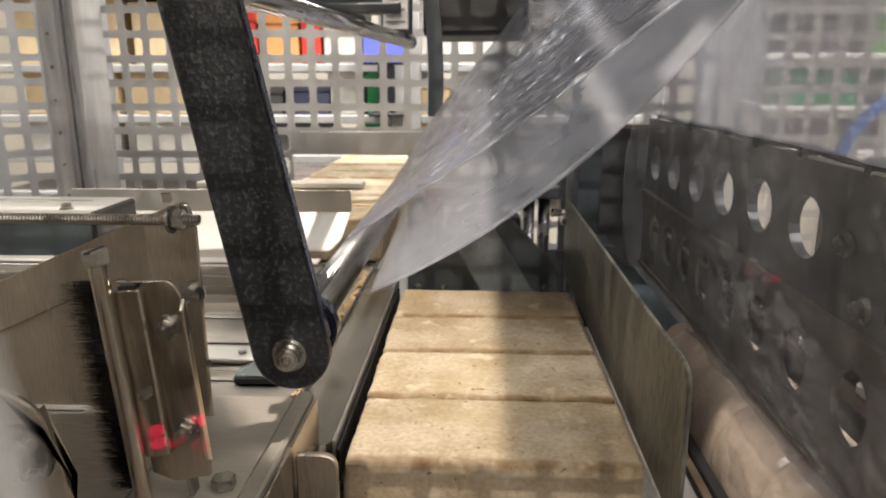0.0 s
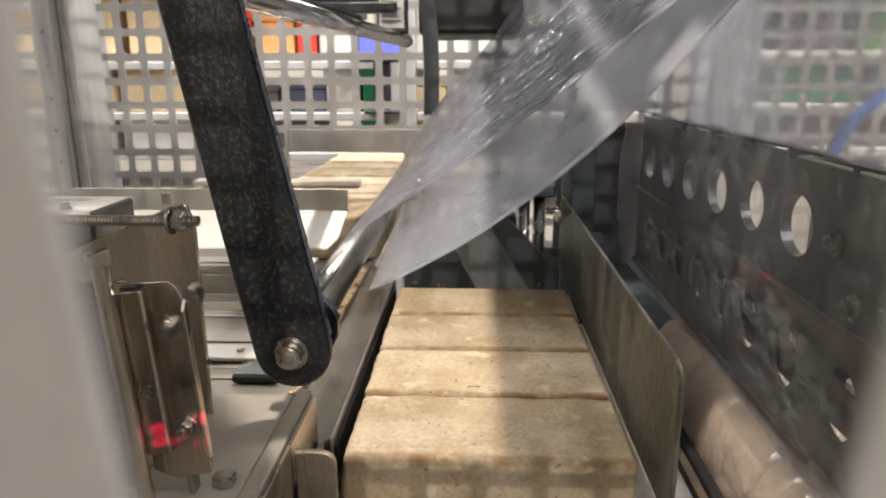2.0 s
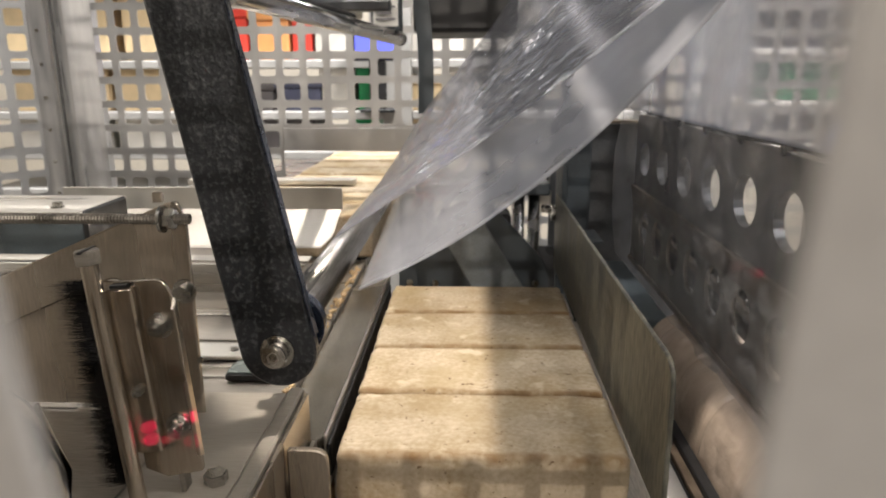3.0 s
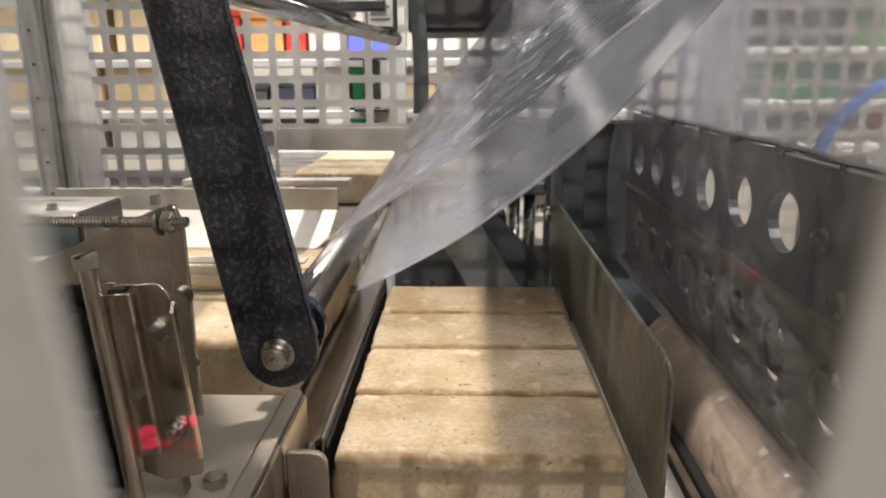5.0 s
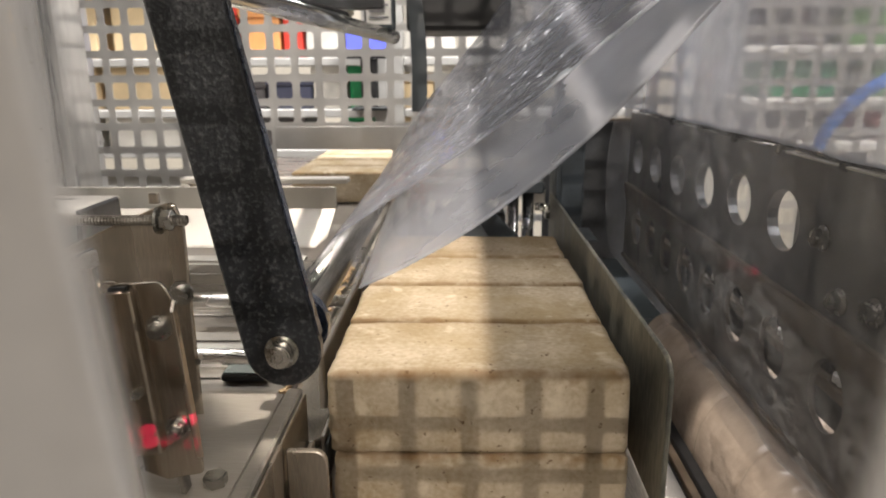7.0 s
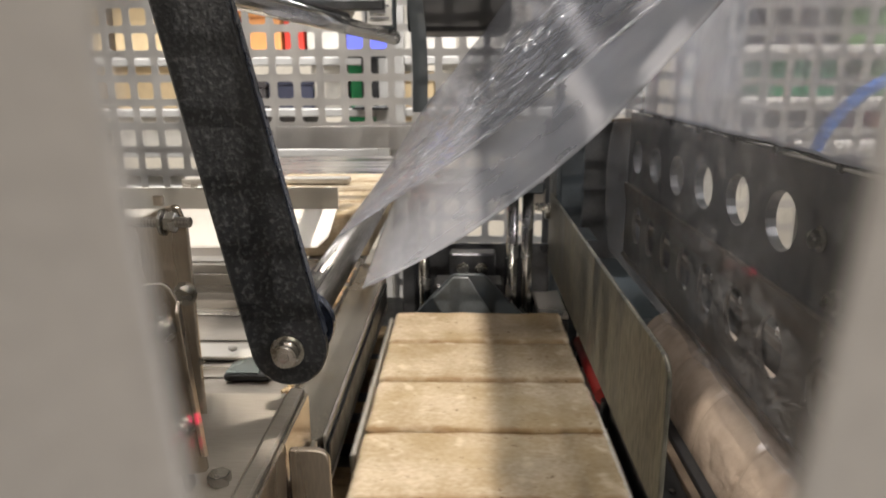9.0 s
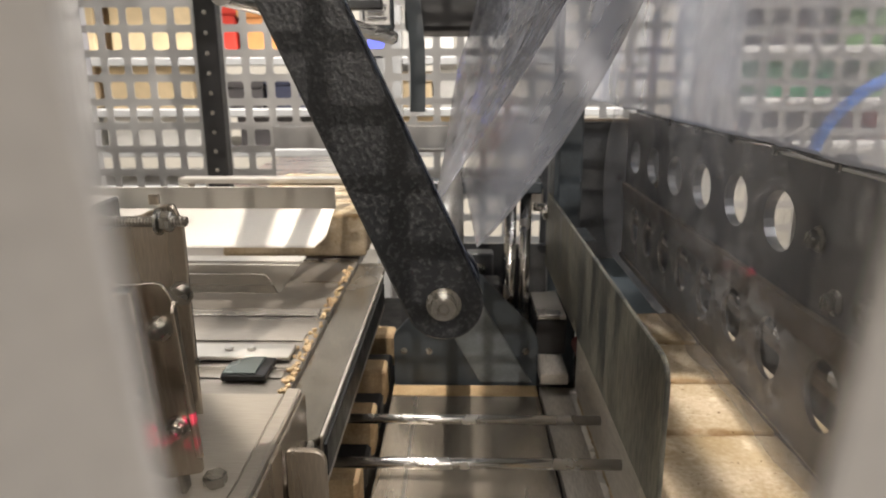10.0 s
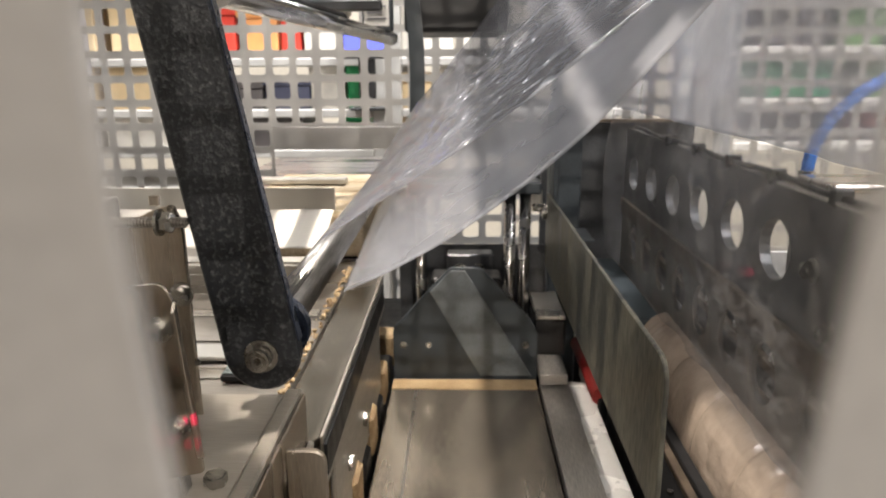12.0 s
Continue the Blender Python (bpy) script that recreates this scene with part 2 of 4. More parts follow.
def prism(pts, axis, lo, hi, bevel=0.0008, bm=None):
    """A flat outline pushed out along an axis. pts lie in the other two axes, in their order."""
    b = bmesh.new()
    i = "xyz".index(axis)

    def p3(p, w):
        c = list(p)
        c.insert(i, w)
        return c

    lower = [b.verts.new(p3(p, lo)) for p in pts]
    upper = [b.verts.new(p3(p, hi)) for p in pts]
    b.faces.new(lower)
    b.faces.new(upper[::-1])
    n = len(pts)
    for k in range(n):
        b.faces.new((lower[k], lower[(k + 1) % n], upper[(k + 1) % n], upper[k]))
    bmesh.ops.recalc_face_normals(b, faces=b.faces)
    if bevel:
        rim = [e for e in b.edges if any(len(f.verts) == n for f in e.link_faces)] if n != 4 else b.edges[:]
        bmesh.ops.bevel(b, geom=rim, offset=bevel, segments=1, affect="EDGES")
    return merge(bm, b)


def rounded(corners, radii, seg=5):
    """An outline with each corner rounded."""
    out = []
    n = len(corners)
    for k in range(n):
        a, p, c = Vector(corners[k - 1]), Vector(corners[k]), Vector(corners[(k + 1) % n])
        r = radii[k] if isinstance(radii, (list, tuple)) else radii
        if r <= 0:
            out.append(tuple(p))
            continue
        u, w = (a - p).normalized() * r, (c - p).normalized() * r
        for s in range(seg + 1):
            f = s / seg
            out.append(tuple(p + u * (1 - f) ** 2 + w * f ** 2))
    return out


def sheet(profile, y0, y1, thick, ny=1, bm=None, wave=None):
    """A folded sheet: a profile in x and z, carried along y, with thickness."""
    b = bmesh.new()
    rows = []
    for j in range(ny + 1):
        y = y0 + (y1 - y0) * j / ny
        row = []
        for k, (x, z) in enumerate(profile):
            a = Vector(profile[max(0, k - 1)])
            c = Vector(profile[min(len(profile) - 1, k + 1)])
            d = (c - a).normalized()
            nrm = Vector((-d.y, d.x))
            o = wave(x, y, z) if wave else 0.0
            row.append((b.verts.new((x + nrm.x * (o + thick / 2), y, z + nrm.y * (o + thick / 2))),
                        b.verts.new((x + nrm.x * (o - thick / 2), y, z + nrm.y * (o - thick / 2)))))
        rows.append(row)
    m = len(profile)
    for j in range(ny):
        for k in range(m - 1):
            for s in (0, 1):
                b.faces.new((rows[j][k][s], rows[j][k + 1][s], rows[j + 1][k + 1][s], rows[j + 1][k][s]))
    for j in range(ny):
        for k in (0, m - 1):
            b.faces.new((rows[j][k][0], rows[j][k][1], rows[j + 1][k][1], rows[j + 1][k][0]))
    for j in (0, ny):
        for k in range(m - 1):
            b.faces.new((rows[j][k][0], rows[j][k + 1][0], rows[j][k + 1][1], rows[j][k][1]))
    return merge(bm, b)


def hexbolt(parent, at, axis, size=0.01, label="zinc-plated hexagon bolt", washer=True, tip=False, name="bolt"):
    """A hexagon head, with washer and thread end, its head pointing along axis."""
    a, d = Vector(at), Vector(axis).normalized()
    h = size * 0.135 if washer else 0.0
    bm = rod(a + d * h, a + d * (h + size * 0.55), size * 0.56, 6, bevel=size * 0.05)
    if tip:
        bm = rod(a + d * (h + size * 0.55), a + d * (h + size * 0.95), size * 0.33, 16, bm, bevel=size * 0.06)
    head = part(name, bm, ZINC, parent, label)
    if washer:
        part("washer", rod(a, a + d * size * 0.13, size * 0.78, 24, bevel=size * 0.03), ZINC, head)
    return head


def perforated(nx, nz, pitch, hole, thick, rim=0.0, corner=0.16):
    """A square-hole sheet in x and z from (0, 0), facing -y: mesh data."""
    verts, faces, shared = [], [], {}
    h, cr = hole / 2, hole * corner
    ring = []
    for sx, sz in ((1, -1), (1, 1), (-1, 1), (-1, -1)):
        for s in range(3):
            a = {0: (1, 0), 1: (0.7, 0.7), 2: (0, 1)}[s]
            if (sx, sz) not in ((1, 1), (-1, -1)):
                a = a[::-1]
            ring.append((sx * (h - cr + cr * a[0]), sz * (h - cr + cr * a[1])))
    for i in range(nx):
        for k in range(nz):
            cx, cz = (i + 0.5) * pitch, (k + 0.5) * pitch
            base = len(verts)
            for y in (0.0, thick):
                for p in ring:
                    verts.append((cx + p[0], y, cz + p[1]))
            for lay, y in ((0, 0.0), (12, thick)):
                o = base + lay
                cor = []
                for sx, sz in ((1, -1), (1, 1), (-1, 1), (-1, -1)):
                    at = (2 * i + 1 + sx, 2 * k + 1 + sz, lay)
                    if at not in shared:
                        shared[at] = len(verts)
                        verts.append((cx + sx * pitch / 2, y, cz + sz * pitch / 2))
                    cor.append(shared[at])
                for c in range(4):
                    q = [cor[c], o + 3 * c, o + 3 * c + 1, o + 3 * c + 2]
                    q2 = [cor[c], o + 3 * c + 2, o + (3 * c + 3) % 12, cor[(c + 1) % 4]]
                    for f in (q, q2):
                        faces.append(f if lay == 0 else f[::-1])
            for s in range(12):
                faces.append([base + s, base + 12 + s, base + 12 + (s + 1) % 12, base + (s + 1) % 12])
    me = bpy.data.meshes.new("perforated_sheet")
    me.from_pydata(verts, [], faces)
    me.validate()
    return me


def panel(name, me, material, parent):
    me.materials.append(material)
    ob = new(name, me)
    ob.parent = parent
    return tagged(ob, kind="stuff")


def swept(path, r, n=14):
    """A round tube along a line of points."""
    b = bmesh.new()
    prev = None
    for k, p in enumerate(path):
        d = (Vector(path[min(len(path) - 1, k + 1)]) - Vector(path[max(0, k - 1)])).normalized()
        m = d.to_track_quat("Z", "Y").to_matrix()
        ring = [b.verts.new(Vector(p) + m @ Vector((r * math.cos(2 * math.pi * a / n), r * math.sin(2 * math.pi * a / n), 0))) for a in range(n)]
        if prev:
            for a in range(n):
                b.faces.new((prev[a], prev[(a + 1) % n], ring[(a + 1) % n], ring[a]))
        else:
            b.faces.new(ring)
        prev = ring
    b.faces.new(prev[::-1])
    return b

# ---- hall ----
tagged(part("floor", box(-4, 4, -4, 5, -0.1, 0, 0), CONC), "grey concrete hall floor", "floor", kind="structure")
tagged(part("ceiling", box(-4, 4, -4, 5, 4.0, 4.1, 0), CEIL), "pale hall ceiling", "ceiling", kind="structure")
tagged(part("wall_north", box(-4, 4, 5, 5.1, 0, 4, 0), PLASTER), "cream plastered hall wall", "wall", kind="structure")
tagged(part("wall_south", box(-4, 4, -4.1, -4, 0, 4, 0), PLASTER), "cream plastered hall wall", "wall", kind="structure")
tagged(part("wall_west", box(-4.1, -4, -4, 5, 0, 4, 0), PLASTER), "cream plastered hall wall", "wall", kind="structure")
tagged(part("wall_east", box(4, 4.1, -4, 5, 0, 4, 0), PLASTER), "cream plastered hall wall", "wall", kind="structure")

# ---- guards round the machine ----
DARKSEAM = mat("dark_seam", (0.09, 0.088, 0.085), 0.6, 0.0, 0.1, 30, 0.0)
FP, FH = 0.030175, 0.0216
front = empty("front_guard", "grey perforated sheet-metal machine guard with square holes", "guard")
o = panel("perforated_sheet", perforated(53, 44, FP, FH, 0.0005, corner=0.08), GUARDF, front)
o.location = (0.0017 - 26.5 * FP, 0.0103, 1.2998 - 14.5 * FP)
for x0, x1 in ((-0.862, -0.799), (0.8025, 0.8625)):
    part("guard_frame", box(x0, x1, -0.02, 0.03, -0.011, 2.2, 0.003), GALV, front)
# the guard door leans out a little at its top
lean = Vector((0.0017, 0.0103, 1.2998))
front.matrix_world = Matrix.Translation(lean) @ Matrix.Rotation(radians(8.5), 4, "X") @ Matrix.Translation(-lean)

BP, BH = 0.0437, 0.0305
back = empty("rear_guard", "grey perforated sheet-metal machine guard with square holes", "guard")
z0 = 1.225 - 0.5 * BP
xl = -0.328 - 8.5 * BP
o = panel("perforated_sheet", perforated(8, 20, BP, BH, 0.002), GALV, back)
o.location = (xl, 1.30, z0 - 8 * BP)
o = panel("perforated_sheet", perforated(18, 12, BP, BH, 0.002), GALV, back)
o.location = (xl + 8 * BP + 0.0003, 1.30, z0)
part("cross_band", box(xl + 8 * BP + 0.0003, xl + 26 * BP, 1.2985, 1.3035, 1.160, z0 - 0.0005, 0.001), GALV, back, "plain solid strip of the guard")
o = panel("perforated_sheet", perforated(13, 7, BP, BH, 0.002), GALV, back)
o.location = (xl + 13 * BP, 1.302, 1.159 - 7 * BP)
part("guard_foot", box(xl, xl + 8 * BP, 1.298, 1.304, 0, z0 - 8 * BP - 0.0005, 0.001), GALV, back)
part("guard_foot", box(xl + 13 * BP, xl + 26 * BP, 1.298, 1.304, 0, 1.159 - 7 * BP - 0.0005, 0.001), GALV, back)

corner = empty("corner_post", "grey folded sheet-metal corner post of the guard", "post")
part("post_body", prism([(-0.772, 1.30), (-0.735, 1.285), (-0.690, 1.30), (-0.690, 1.32), (-0.772, 1.32)], "z", 0, 2.2), STREAKY, corner)
part("post_flange", box(-0.806, -0.774, 1.292, 1.304, 0, 2.2, 0.001), STREAKY, corner)
part("seam", box(-0.7600, -0.7565, 1.2870, 1.2915, 0, 2.2, 0.0005), DARKSEAM, corner, "dark seam between two folded sheets")
for k in range(7):
    hexbolt(corner, (-0.790, 1.292, 1.08 + 0.06 * k), (0, -1, 0), 0.006, "small flat rivet", False, name="rivet")

side = empty("side_guard", "grey perforated sheet-metal guard panel set at an angle", "guard")
panel("perforated_sheet", perforated(12, 18, BP, BH, 0.002), GALV, side)
part("side_post", box(0.53, 0.56, -0.01, 0.02, -0.9, 0.9, 0.002), GALV, side)
part("side_foot", box(0, 0.53, 0.0, 0.003, -0.9, -0.0005, 0.001), GALV, side)
side.matrix_world = pose(-0.808, 1.296, 0.90, 0, 0, 180 + 40)

right = empty("right_guard", "pale perforated sheet-metal guard panel", "guard")
o = panel("perforated_sheet", perforated(16, 16, 0.0415, 0.0285, 0.002), BRIGHT, right)
o.location = (0.462, 1.20, 0.99)
part("lower_skirt", box(0.452, 1.13, 1.197, 1.203, 0.6, 0.989, 0.001), GALV, right)
rp = empty("guard_post", "pale grey square guard post", "post")
part("post_body", box(0.392, 0.428, 1.18, 1.216, 0, 2.2, 0.003, 2), BRIGHT, rp)
part("post_flange", box(0.430, 0.460, 1.190, 1.196, 0, 2.2, 0.001), GALV, rp)
part("clamp", box(0.424, 0.448, 1.17, 1.19, 1.22, 1.262, 0.003, 2), BRIGHT, rp, "small pale clamp")

bp_ = empty("black_post", "black painted upright machine post with drilled holes", "post")
part("post_body", box(-0.405, -0.371, 1.09, 1.115, 0.0, 1.75, 0.002), BLACK, bp_)
for k in range(9):
    part("hole_rim", rod((-0.388, 1.0895, 1.15 + 0.03 * k), (-0.388, 1.092, 1.15 + 0.03 * k), 0.0035, 10), ZINC, bp_)

# ---- hall furniture behind the rear guard ----


def storage_box(x, y, z, w, d, h, color, label, cat="box", name="storage_box"):
    e = empty(name, label, cat, at=(x, y, z))
    part("body", box(-w / 2, w / 2, -d / 2, d / 2, 0, h, 0.006, 2), color, e)
    part("lid", box(-w / 2 - 0.006, w / 2 + 0.006, -d / 2 - 0.006, d / 2 + 0.006, h + 0.0005, h + 0.03, 0.006, 2), color, e)
    return e


def rack(x0, x1, y, shelves, material, label):
    e = empty("storage_rack", label, "rack")
    for x in (x0, x1):
        for yy in (y, y + 0.4):
            part("upright", box(x - 0.02, x + 0.02, yy - 0.02, yy + 0.02, 0, 2.1, 0.003), material, e)
    for s in shelves:
        part("shelf", box(x0 + 0.021, x1 - 0.021, y - 0.02, y + 0.42, s - 0.025, s, 0.003), material, e)
    return e


CREAM = plain("cream_carton", (0.70, 0.54, 0.32))
PALE = plain("pale_carton", (0.68, 0.65, 0.59))
REDB = plain("red_carton", (0.62, 0.05, 0.03))
ORANGE = plain("orange_carton", (0.75, 0.34, 0.12))
GREEN = plain("green_plastic", (0.01, 0.30, 0.10), 0.4)
NAVY = plain("navy_plastic", (0.075, 0.08, 0.125), 0.4)
DARKB = plain("dark_carton", (0.10, 0.09, 0.09))
GREENG = plain("leaf_green_plastic", (0.16, 0.36, 0.10), 0.4)
RACKM = plain("grey_rack_paint", (0.40, 0.39, 0.37), 0.5)
rack(-1.60, -0.25, 2.2, (0.5, 0.94, 1.06, 1.185, 1.34, 1.56, 1.8), RACKM, "grey steel storage rack in the hall")
rack(-0.20, 0.55, 2.2, (0.5, 0.94, 1.06, 1.185, 1.34, 1.56, 1.8), RACKM, "grey steel storage rack in the hall")
rack(0.75, 2.0, 2.0, (0.5, 1.10, 1.22, 1.36, 1.52, 1.8), PALE, "pale storage rack beside the guard")
for x, z, w, h, c, lab in (
        (-1.30, 1.186, 0.30, 0.14, CREAM, "cream cardboard carton on a rack"), (-0.98, 1.186, 0.28, 0.13, CREAM, "cream cardboard carton on a rack"),
        (-1.30, 1.341, 0.34, 0.22, CREAM, "tall cream carton on a rack"), (-0.95, 1.341, 0.26, 0.20, CREAM, "cream carton on a rack"),
        (-1.32, 1.061, 0.30, 0.10, PALE, "pale flat carton on a rack"), (-0.98, 1.061, 0.30, 0.10, PALE, "pale flat carton on a rack"),
        (-0.70, 1.186, 0.16, 0.08, DARKB, "dark carton on a rack"),
        (-0.74, 1.341, 0.10, 0.16, REDB, "red carton on a rack"), (-0.62, 1.341, 0.12, 0.15, ORANGE, "orange carton on a rack"),
        (-0.52, 1.341, 0.06, 0.17, REDB, "narrow red carton on a rack"), (-0.43, 1.341, 0.10, 0.18, PALE, "white carton on a rack"),
        (-0.54, 1.186, 0.14, 0.09, NAVY, "dark blue plastic bin on a rack"), (-0.42, 1.186, 0.09, 0.13, PALE, "white carton on a rack"),
        (-0.32, 1.186, 0.06, 0.13, GREEN, "green plastic can on a rack"), (-0.34, 1.061, 0.07, 0.11, GREEN, "green plastic can on a rack"),
        (-0.60, 1.061, 0.20, 0.10, DARKB, "dark carton on a rack"),
        (-0.14, 1.186, 0.10, 0.10, CREAM, "cream carton on a rack"), (0.00, 1.186, 0.14, 0.15, PALE, "white carton on a rack"),
        (-0.10, 1.341, 0.16, 0.20, PALE, "white carton on a rack"), (0.10, 1.341, 0.18, 0.18, PALE, "white carton on a rack"),
        (-0.08, 1.061, 0.20, 0.10, CREAM, "cream carton on a rack"), (0.18, 1.061, 0.20, 0.11, PALE, "white carton on a rack")):
    storage_box(x, 2.36, z, w, 0.3, h * 0.78, c, lab)
for x, z, w, h, c, lab in (
        (0.95, 1.361, 0.16, 0.10, DARKB, "dark bin on a pale rack"), (1.12, 1.361, 0.12, 0.11, GREENG, "green bin on a pale rack"),
        (1.27, 1.361, 0.10, 0.12, GREENG, "green bin on a pale rack"), (1.45, 1.361, 0.16, 0.10, NAVY, "navy bin on a pale rack"),
        (0.95, 1.521, 0.14, 0.16, ORANGE, "orange bin on a pale rack"), (1.15, 1.521, 0.16, 0.16, ORANGE, "orange bin on a pale rack"),
        (1.40, 1.521, 0.16, 0.10, PALE, "white carton on a pale rack"),
        (0.98, 1.221, 0.20, 0.09, GREEN, "green bin on a pale rack"), (1.25, 1.221, 0.16, 0.10, GREENG, "green bin on a pale rack"),
        (1.48, 1.221, 0.14, 0.10, NAVY, "navy bin on a pale rack"), (1.0, 1.101, 0.2, 0.08, DARKB, "dark bin on a pale rack"),
        (1.3, 1.101, 0.2, 0.08, REDB, "red bin on a pale rack")):
    storage_box(x, 2.18, z, w, 0.26, h, c, lab)
mon = empty("monitor", "small lit monitor with a blue picture", "monitor")
part("casing", box(-0.345, -0.205, 2.10, 2.13, 1.335, 1.425, 0.004, 2), BLACK, mon)
glow = bpy.data.materials.new("blue_screen_glow")
glow.use_nodes = True
glow.node_tree.nodes["Principled BSDF"].inputs["Base Color"].default_value = (0.02, 0.02, 0.05, 1)
glow.node_tree.nodes["Principled BSDF"].inputs["Emission Color"].default_value = (0.16, 0.19, 1.0, 1)
glow.node_tree.nodes["Principled BSDF"].inputs["Emission Strength"].default_value = 1.4
part("screen", box(-0.338, -0.212, 2.094, 2.0985, 1.342, 1.419, 0.001), glow, mon, "glowing blue screen")
part("stand", box(-0.30, -0.25, 2.105, 2.125, 1.1955, 1.3345, 0.003), BLACK, mon)
part("foot", box(-0.33, -0.22, 2.10, 2.25, 1.1852, 1.1952, 0.002), BLACK, mon)

# ---- machine bed ----
bed = empty("machine_bed", "steel machine frame under the packing line", "machine frame")
part("base_box", box(-0.55, 0.50, 0.10, 1.25, 0.30, 0.86, 0.004), PAINT2, bed)
for x in (-0.52, 0.47):
    for y in (0.13, 1.22):
        part("leg", box(x - 0.03, x + 0.03, y - 0.03, y + 0.03, 0, 0.2995, 0.003), PAINT2, bed)
part("deck", box(-0.16, 0.48, 0.20, 1.20, 0.862, 0.90, 0.002), BLACK, bed, "dark dusty deck below the lift")

lane = empty("infeed_table", "worn stainless infeed table with dusty top", "table")
part("table_top", box(-0.52, -0.1185, 0.36, 1.28, 1.078, 1.090, 0.0015), TABLE, lane)
for k, y in enumerate((0.40, 0.45, 0.52, 0.58)):
    part("slot_strip", box(-0.42, -0.128, y, y + 0.018, 1.0905, 1.0916, 0.0003), STEEL_X if k % 2 else TABLE, lane)
part("apron", box(-0.52, -0.1185, 0.352, 0.3595, 0.95, 1.0895, 0.001), STEEL, lane)
part("outfeed_bridge", box(-0.46, -0.10, 1.2805, 1.75, 1.070, 1.090, 0.002), STEEL_X, lane)
for x in (-0.48, -0.16):
    part("leg", box(x - 0.02, x + 0.02, 0.9, 0.94, 0.8605, 1.0775, 0.002), PAINT2, lane)
sens = empty("sensor_block", "dark rounded sensor block with bright screws on the table", "sensor")
part("body", prism(rounded([(-0.1700, 0.442), (-0.1375, 0.442), (-0.1375, 0.474), (-0.1580, 0.474), (-0.1700, 0.462)], [0.002, 0.001, 0.001, 0.008, 0.006]), "z", 1.0918, 1.0968), BLACK, sens)
part("face", prism(rounded([(-0.1690, 0.443), (-0.1450, 0.443), (-0.1450, 0.473), (-0.1575, 0.473), (-0.1690, 0.461)], [0.002, 0.001, 0.001, 0.008, 0.006]), "z", 1.0970, 1.0980), SENSF, sens, "pale grey-green sensor window")
ledge_bar = empty("table_step", "bright stainless step across the infeed table", "strip")
part("step_plate", box(-0.42, -0.1290, 0.4775, 0.5040, 1.0920, 1.0955, 0.0008), BRIGHT, ledge_bar)
for x in (-0.1791, -0.1615):
    part("screw", rod((x, 0.491, 1.0956), (x, 0.491, 1.0985), 0.0034, 14, bevel=0.0008), PALE_STEEL, ledge_bar, "bright pan-head screw")

rail = empty("side_rail", "dusty stainless side rail along the lift shaft", "rail")
part("rail_top", prism(rounded([(-0.1120, 0.372), (-0.0902, 0.372), (-0.0860, 0.380), (-0.0860, 0.775), (-0.1184, 0.775), (-0.1184, 0.44)], [0.002, 0.004, 0, 0, 0, 0.004]), "z", 1.079, 1.0855), RAILM, rail)
part("upright_lip", box(-0.0856, -0.0834, 0.374, 0.72, 1.050, 1.0885, 0.0006), STEEL_Y, rail, "bright worn upstanding lip")
part("rail_web", box(-0.1165, -0.1145, 0.372, 0.775, 0.9605, 1.0785, 0.0005), TABLE, rail)
# black strip put in for the shade of the gap beside the briquettes
part("gap_strip", box(-0.0829, -0.0808, 0.372, 0.70, 1.0620, 1.0840, 0.0005), BLACK, rail, "black strip standing in for the dark gap")

# sawdust crumbs along the rail and the shaft
crumbs = bmesh.new()
rng = random.Random(4)
for k in range(220):
    if k < 150:
        c = Vector((-0.1195 - abs(rng.gauss(0, 0.0035)), rng.uniform(0.39, 0.74), 1.0905 + rng.uniform(0, 0.002)))
        s = rng.uniform(0.0007, 0.0032)
    else:
        c = Vector((rng.uniform(-0.105, -0.074), rng.uniform(0.35, 0.75), 0.902))
        s = rng.uniform(0.003, 0.008)
    b = bmesh.new()
    bmesh.ops.create_icosphere(b, subdivisions=1, radius=s)
    for v in b.verts:
        v.co = Vector((v.co.x * rng.uniform(.6, 1.3), v.co.y * rng.uniform(.6, 1.4), v.co.z * rng.uniform(.4, 1.0))) + c
    crumbs = merge(crumbs, b)
tagged(part("sawdust_crumbs", crumbs, SLATW), "loose sawdust crumbs lying along the rail", "sawdust", kind="stuff")

slats = empty("shaft_slats", "wooden and dark slats beside the lift shaft", "slats")
for k in range(9):
    y = 0.36 + 0.05 * k
    part("slat", box(-0.112, -0.078, y, y + 0.034, 0.960, 1.000 if k % 2 == 0 else 0.985, 0.003), SLATW if k % 2 == 0 else BLACK, slats)
part("bearer", box(-0.115, -0.080, 0.35, 0.80, 0.9005, 0.9595, 0.002), BLACK, slats)

# ---- folded guide sheets over the infeed ----
g1 = empty("guide_sheet", "bright folded stainless guide sheet over the infeed table", "guide sheet")
bm = prism(rounded([(-0.40, 1.195), (-0.122, 1.195), (-0.122, 1.173), (-0.40, 1.173)], 0.0), "y", 0.659, 0.6615, 0.0004)
part("upright_web", bm, BRIGHT, g1)
bm = bmesh.new()
f = [(-0.40, 0.6585, 1.1725), (-0.123, 0.6585, 1.1725), (-0.127, 0.632, 1.152), (-0.137, 0.622, 1.1435), (-0.40, 0.622, 1.1435)]
lo = [bm.verts.new(p) for p in f]
hi = [bm.verts.new((p[0], p[1] + 0.0014, p[2] + 0.0018)) for p in f]
bm.faces.new(lo)
bm.faces.new(hi[::-1])
for k in range(5):
    bm.faces.new((lo[k], lo[(k + 1) % 5], hi[(k + 1) % 5], hi[k]))
part("sloping_flange", bm, BRIGHT, g1, "lower sloping flange with a clipped corner")
part("hanger", box(-0.395, -0.37, 0.662, 0.68, 1.0905, 1.19, 0.001), STEEL, g1)
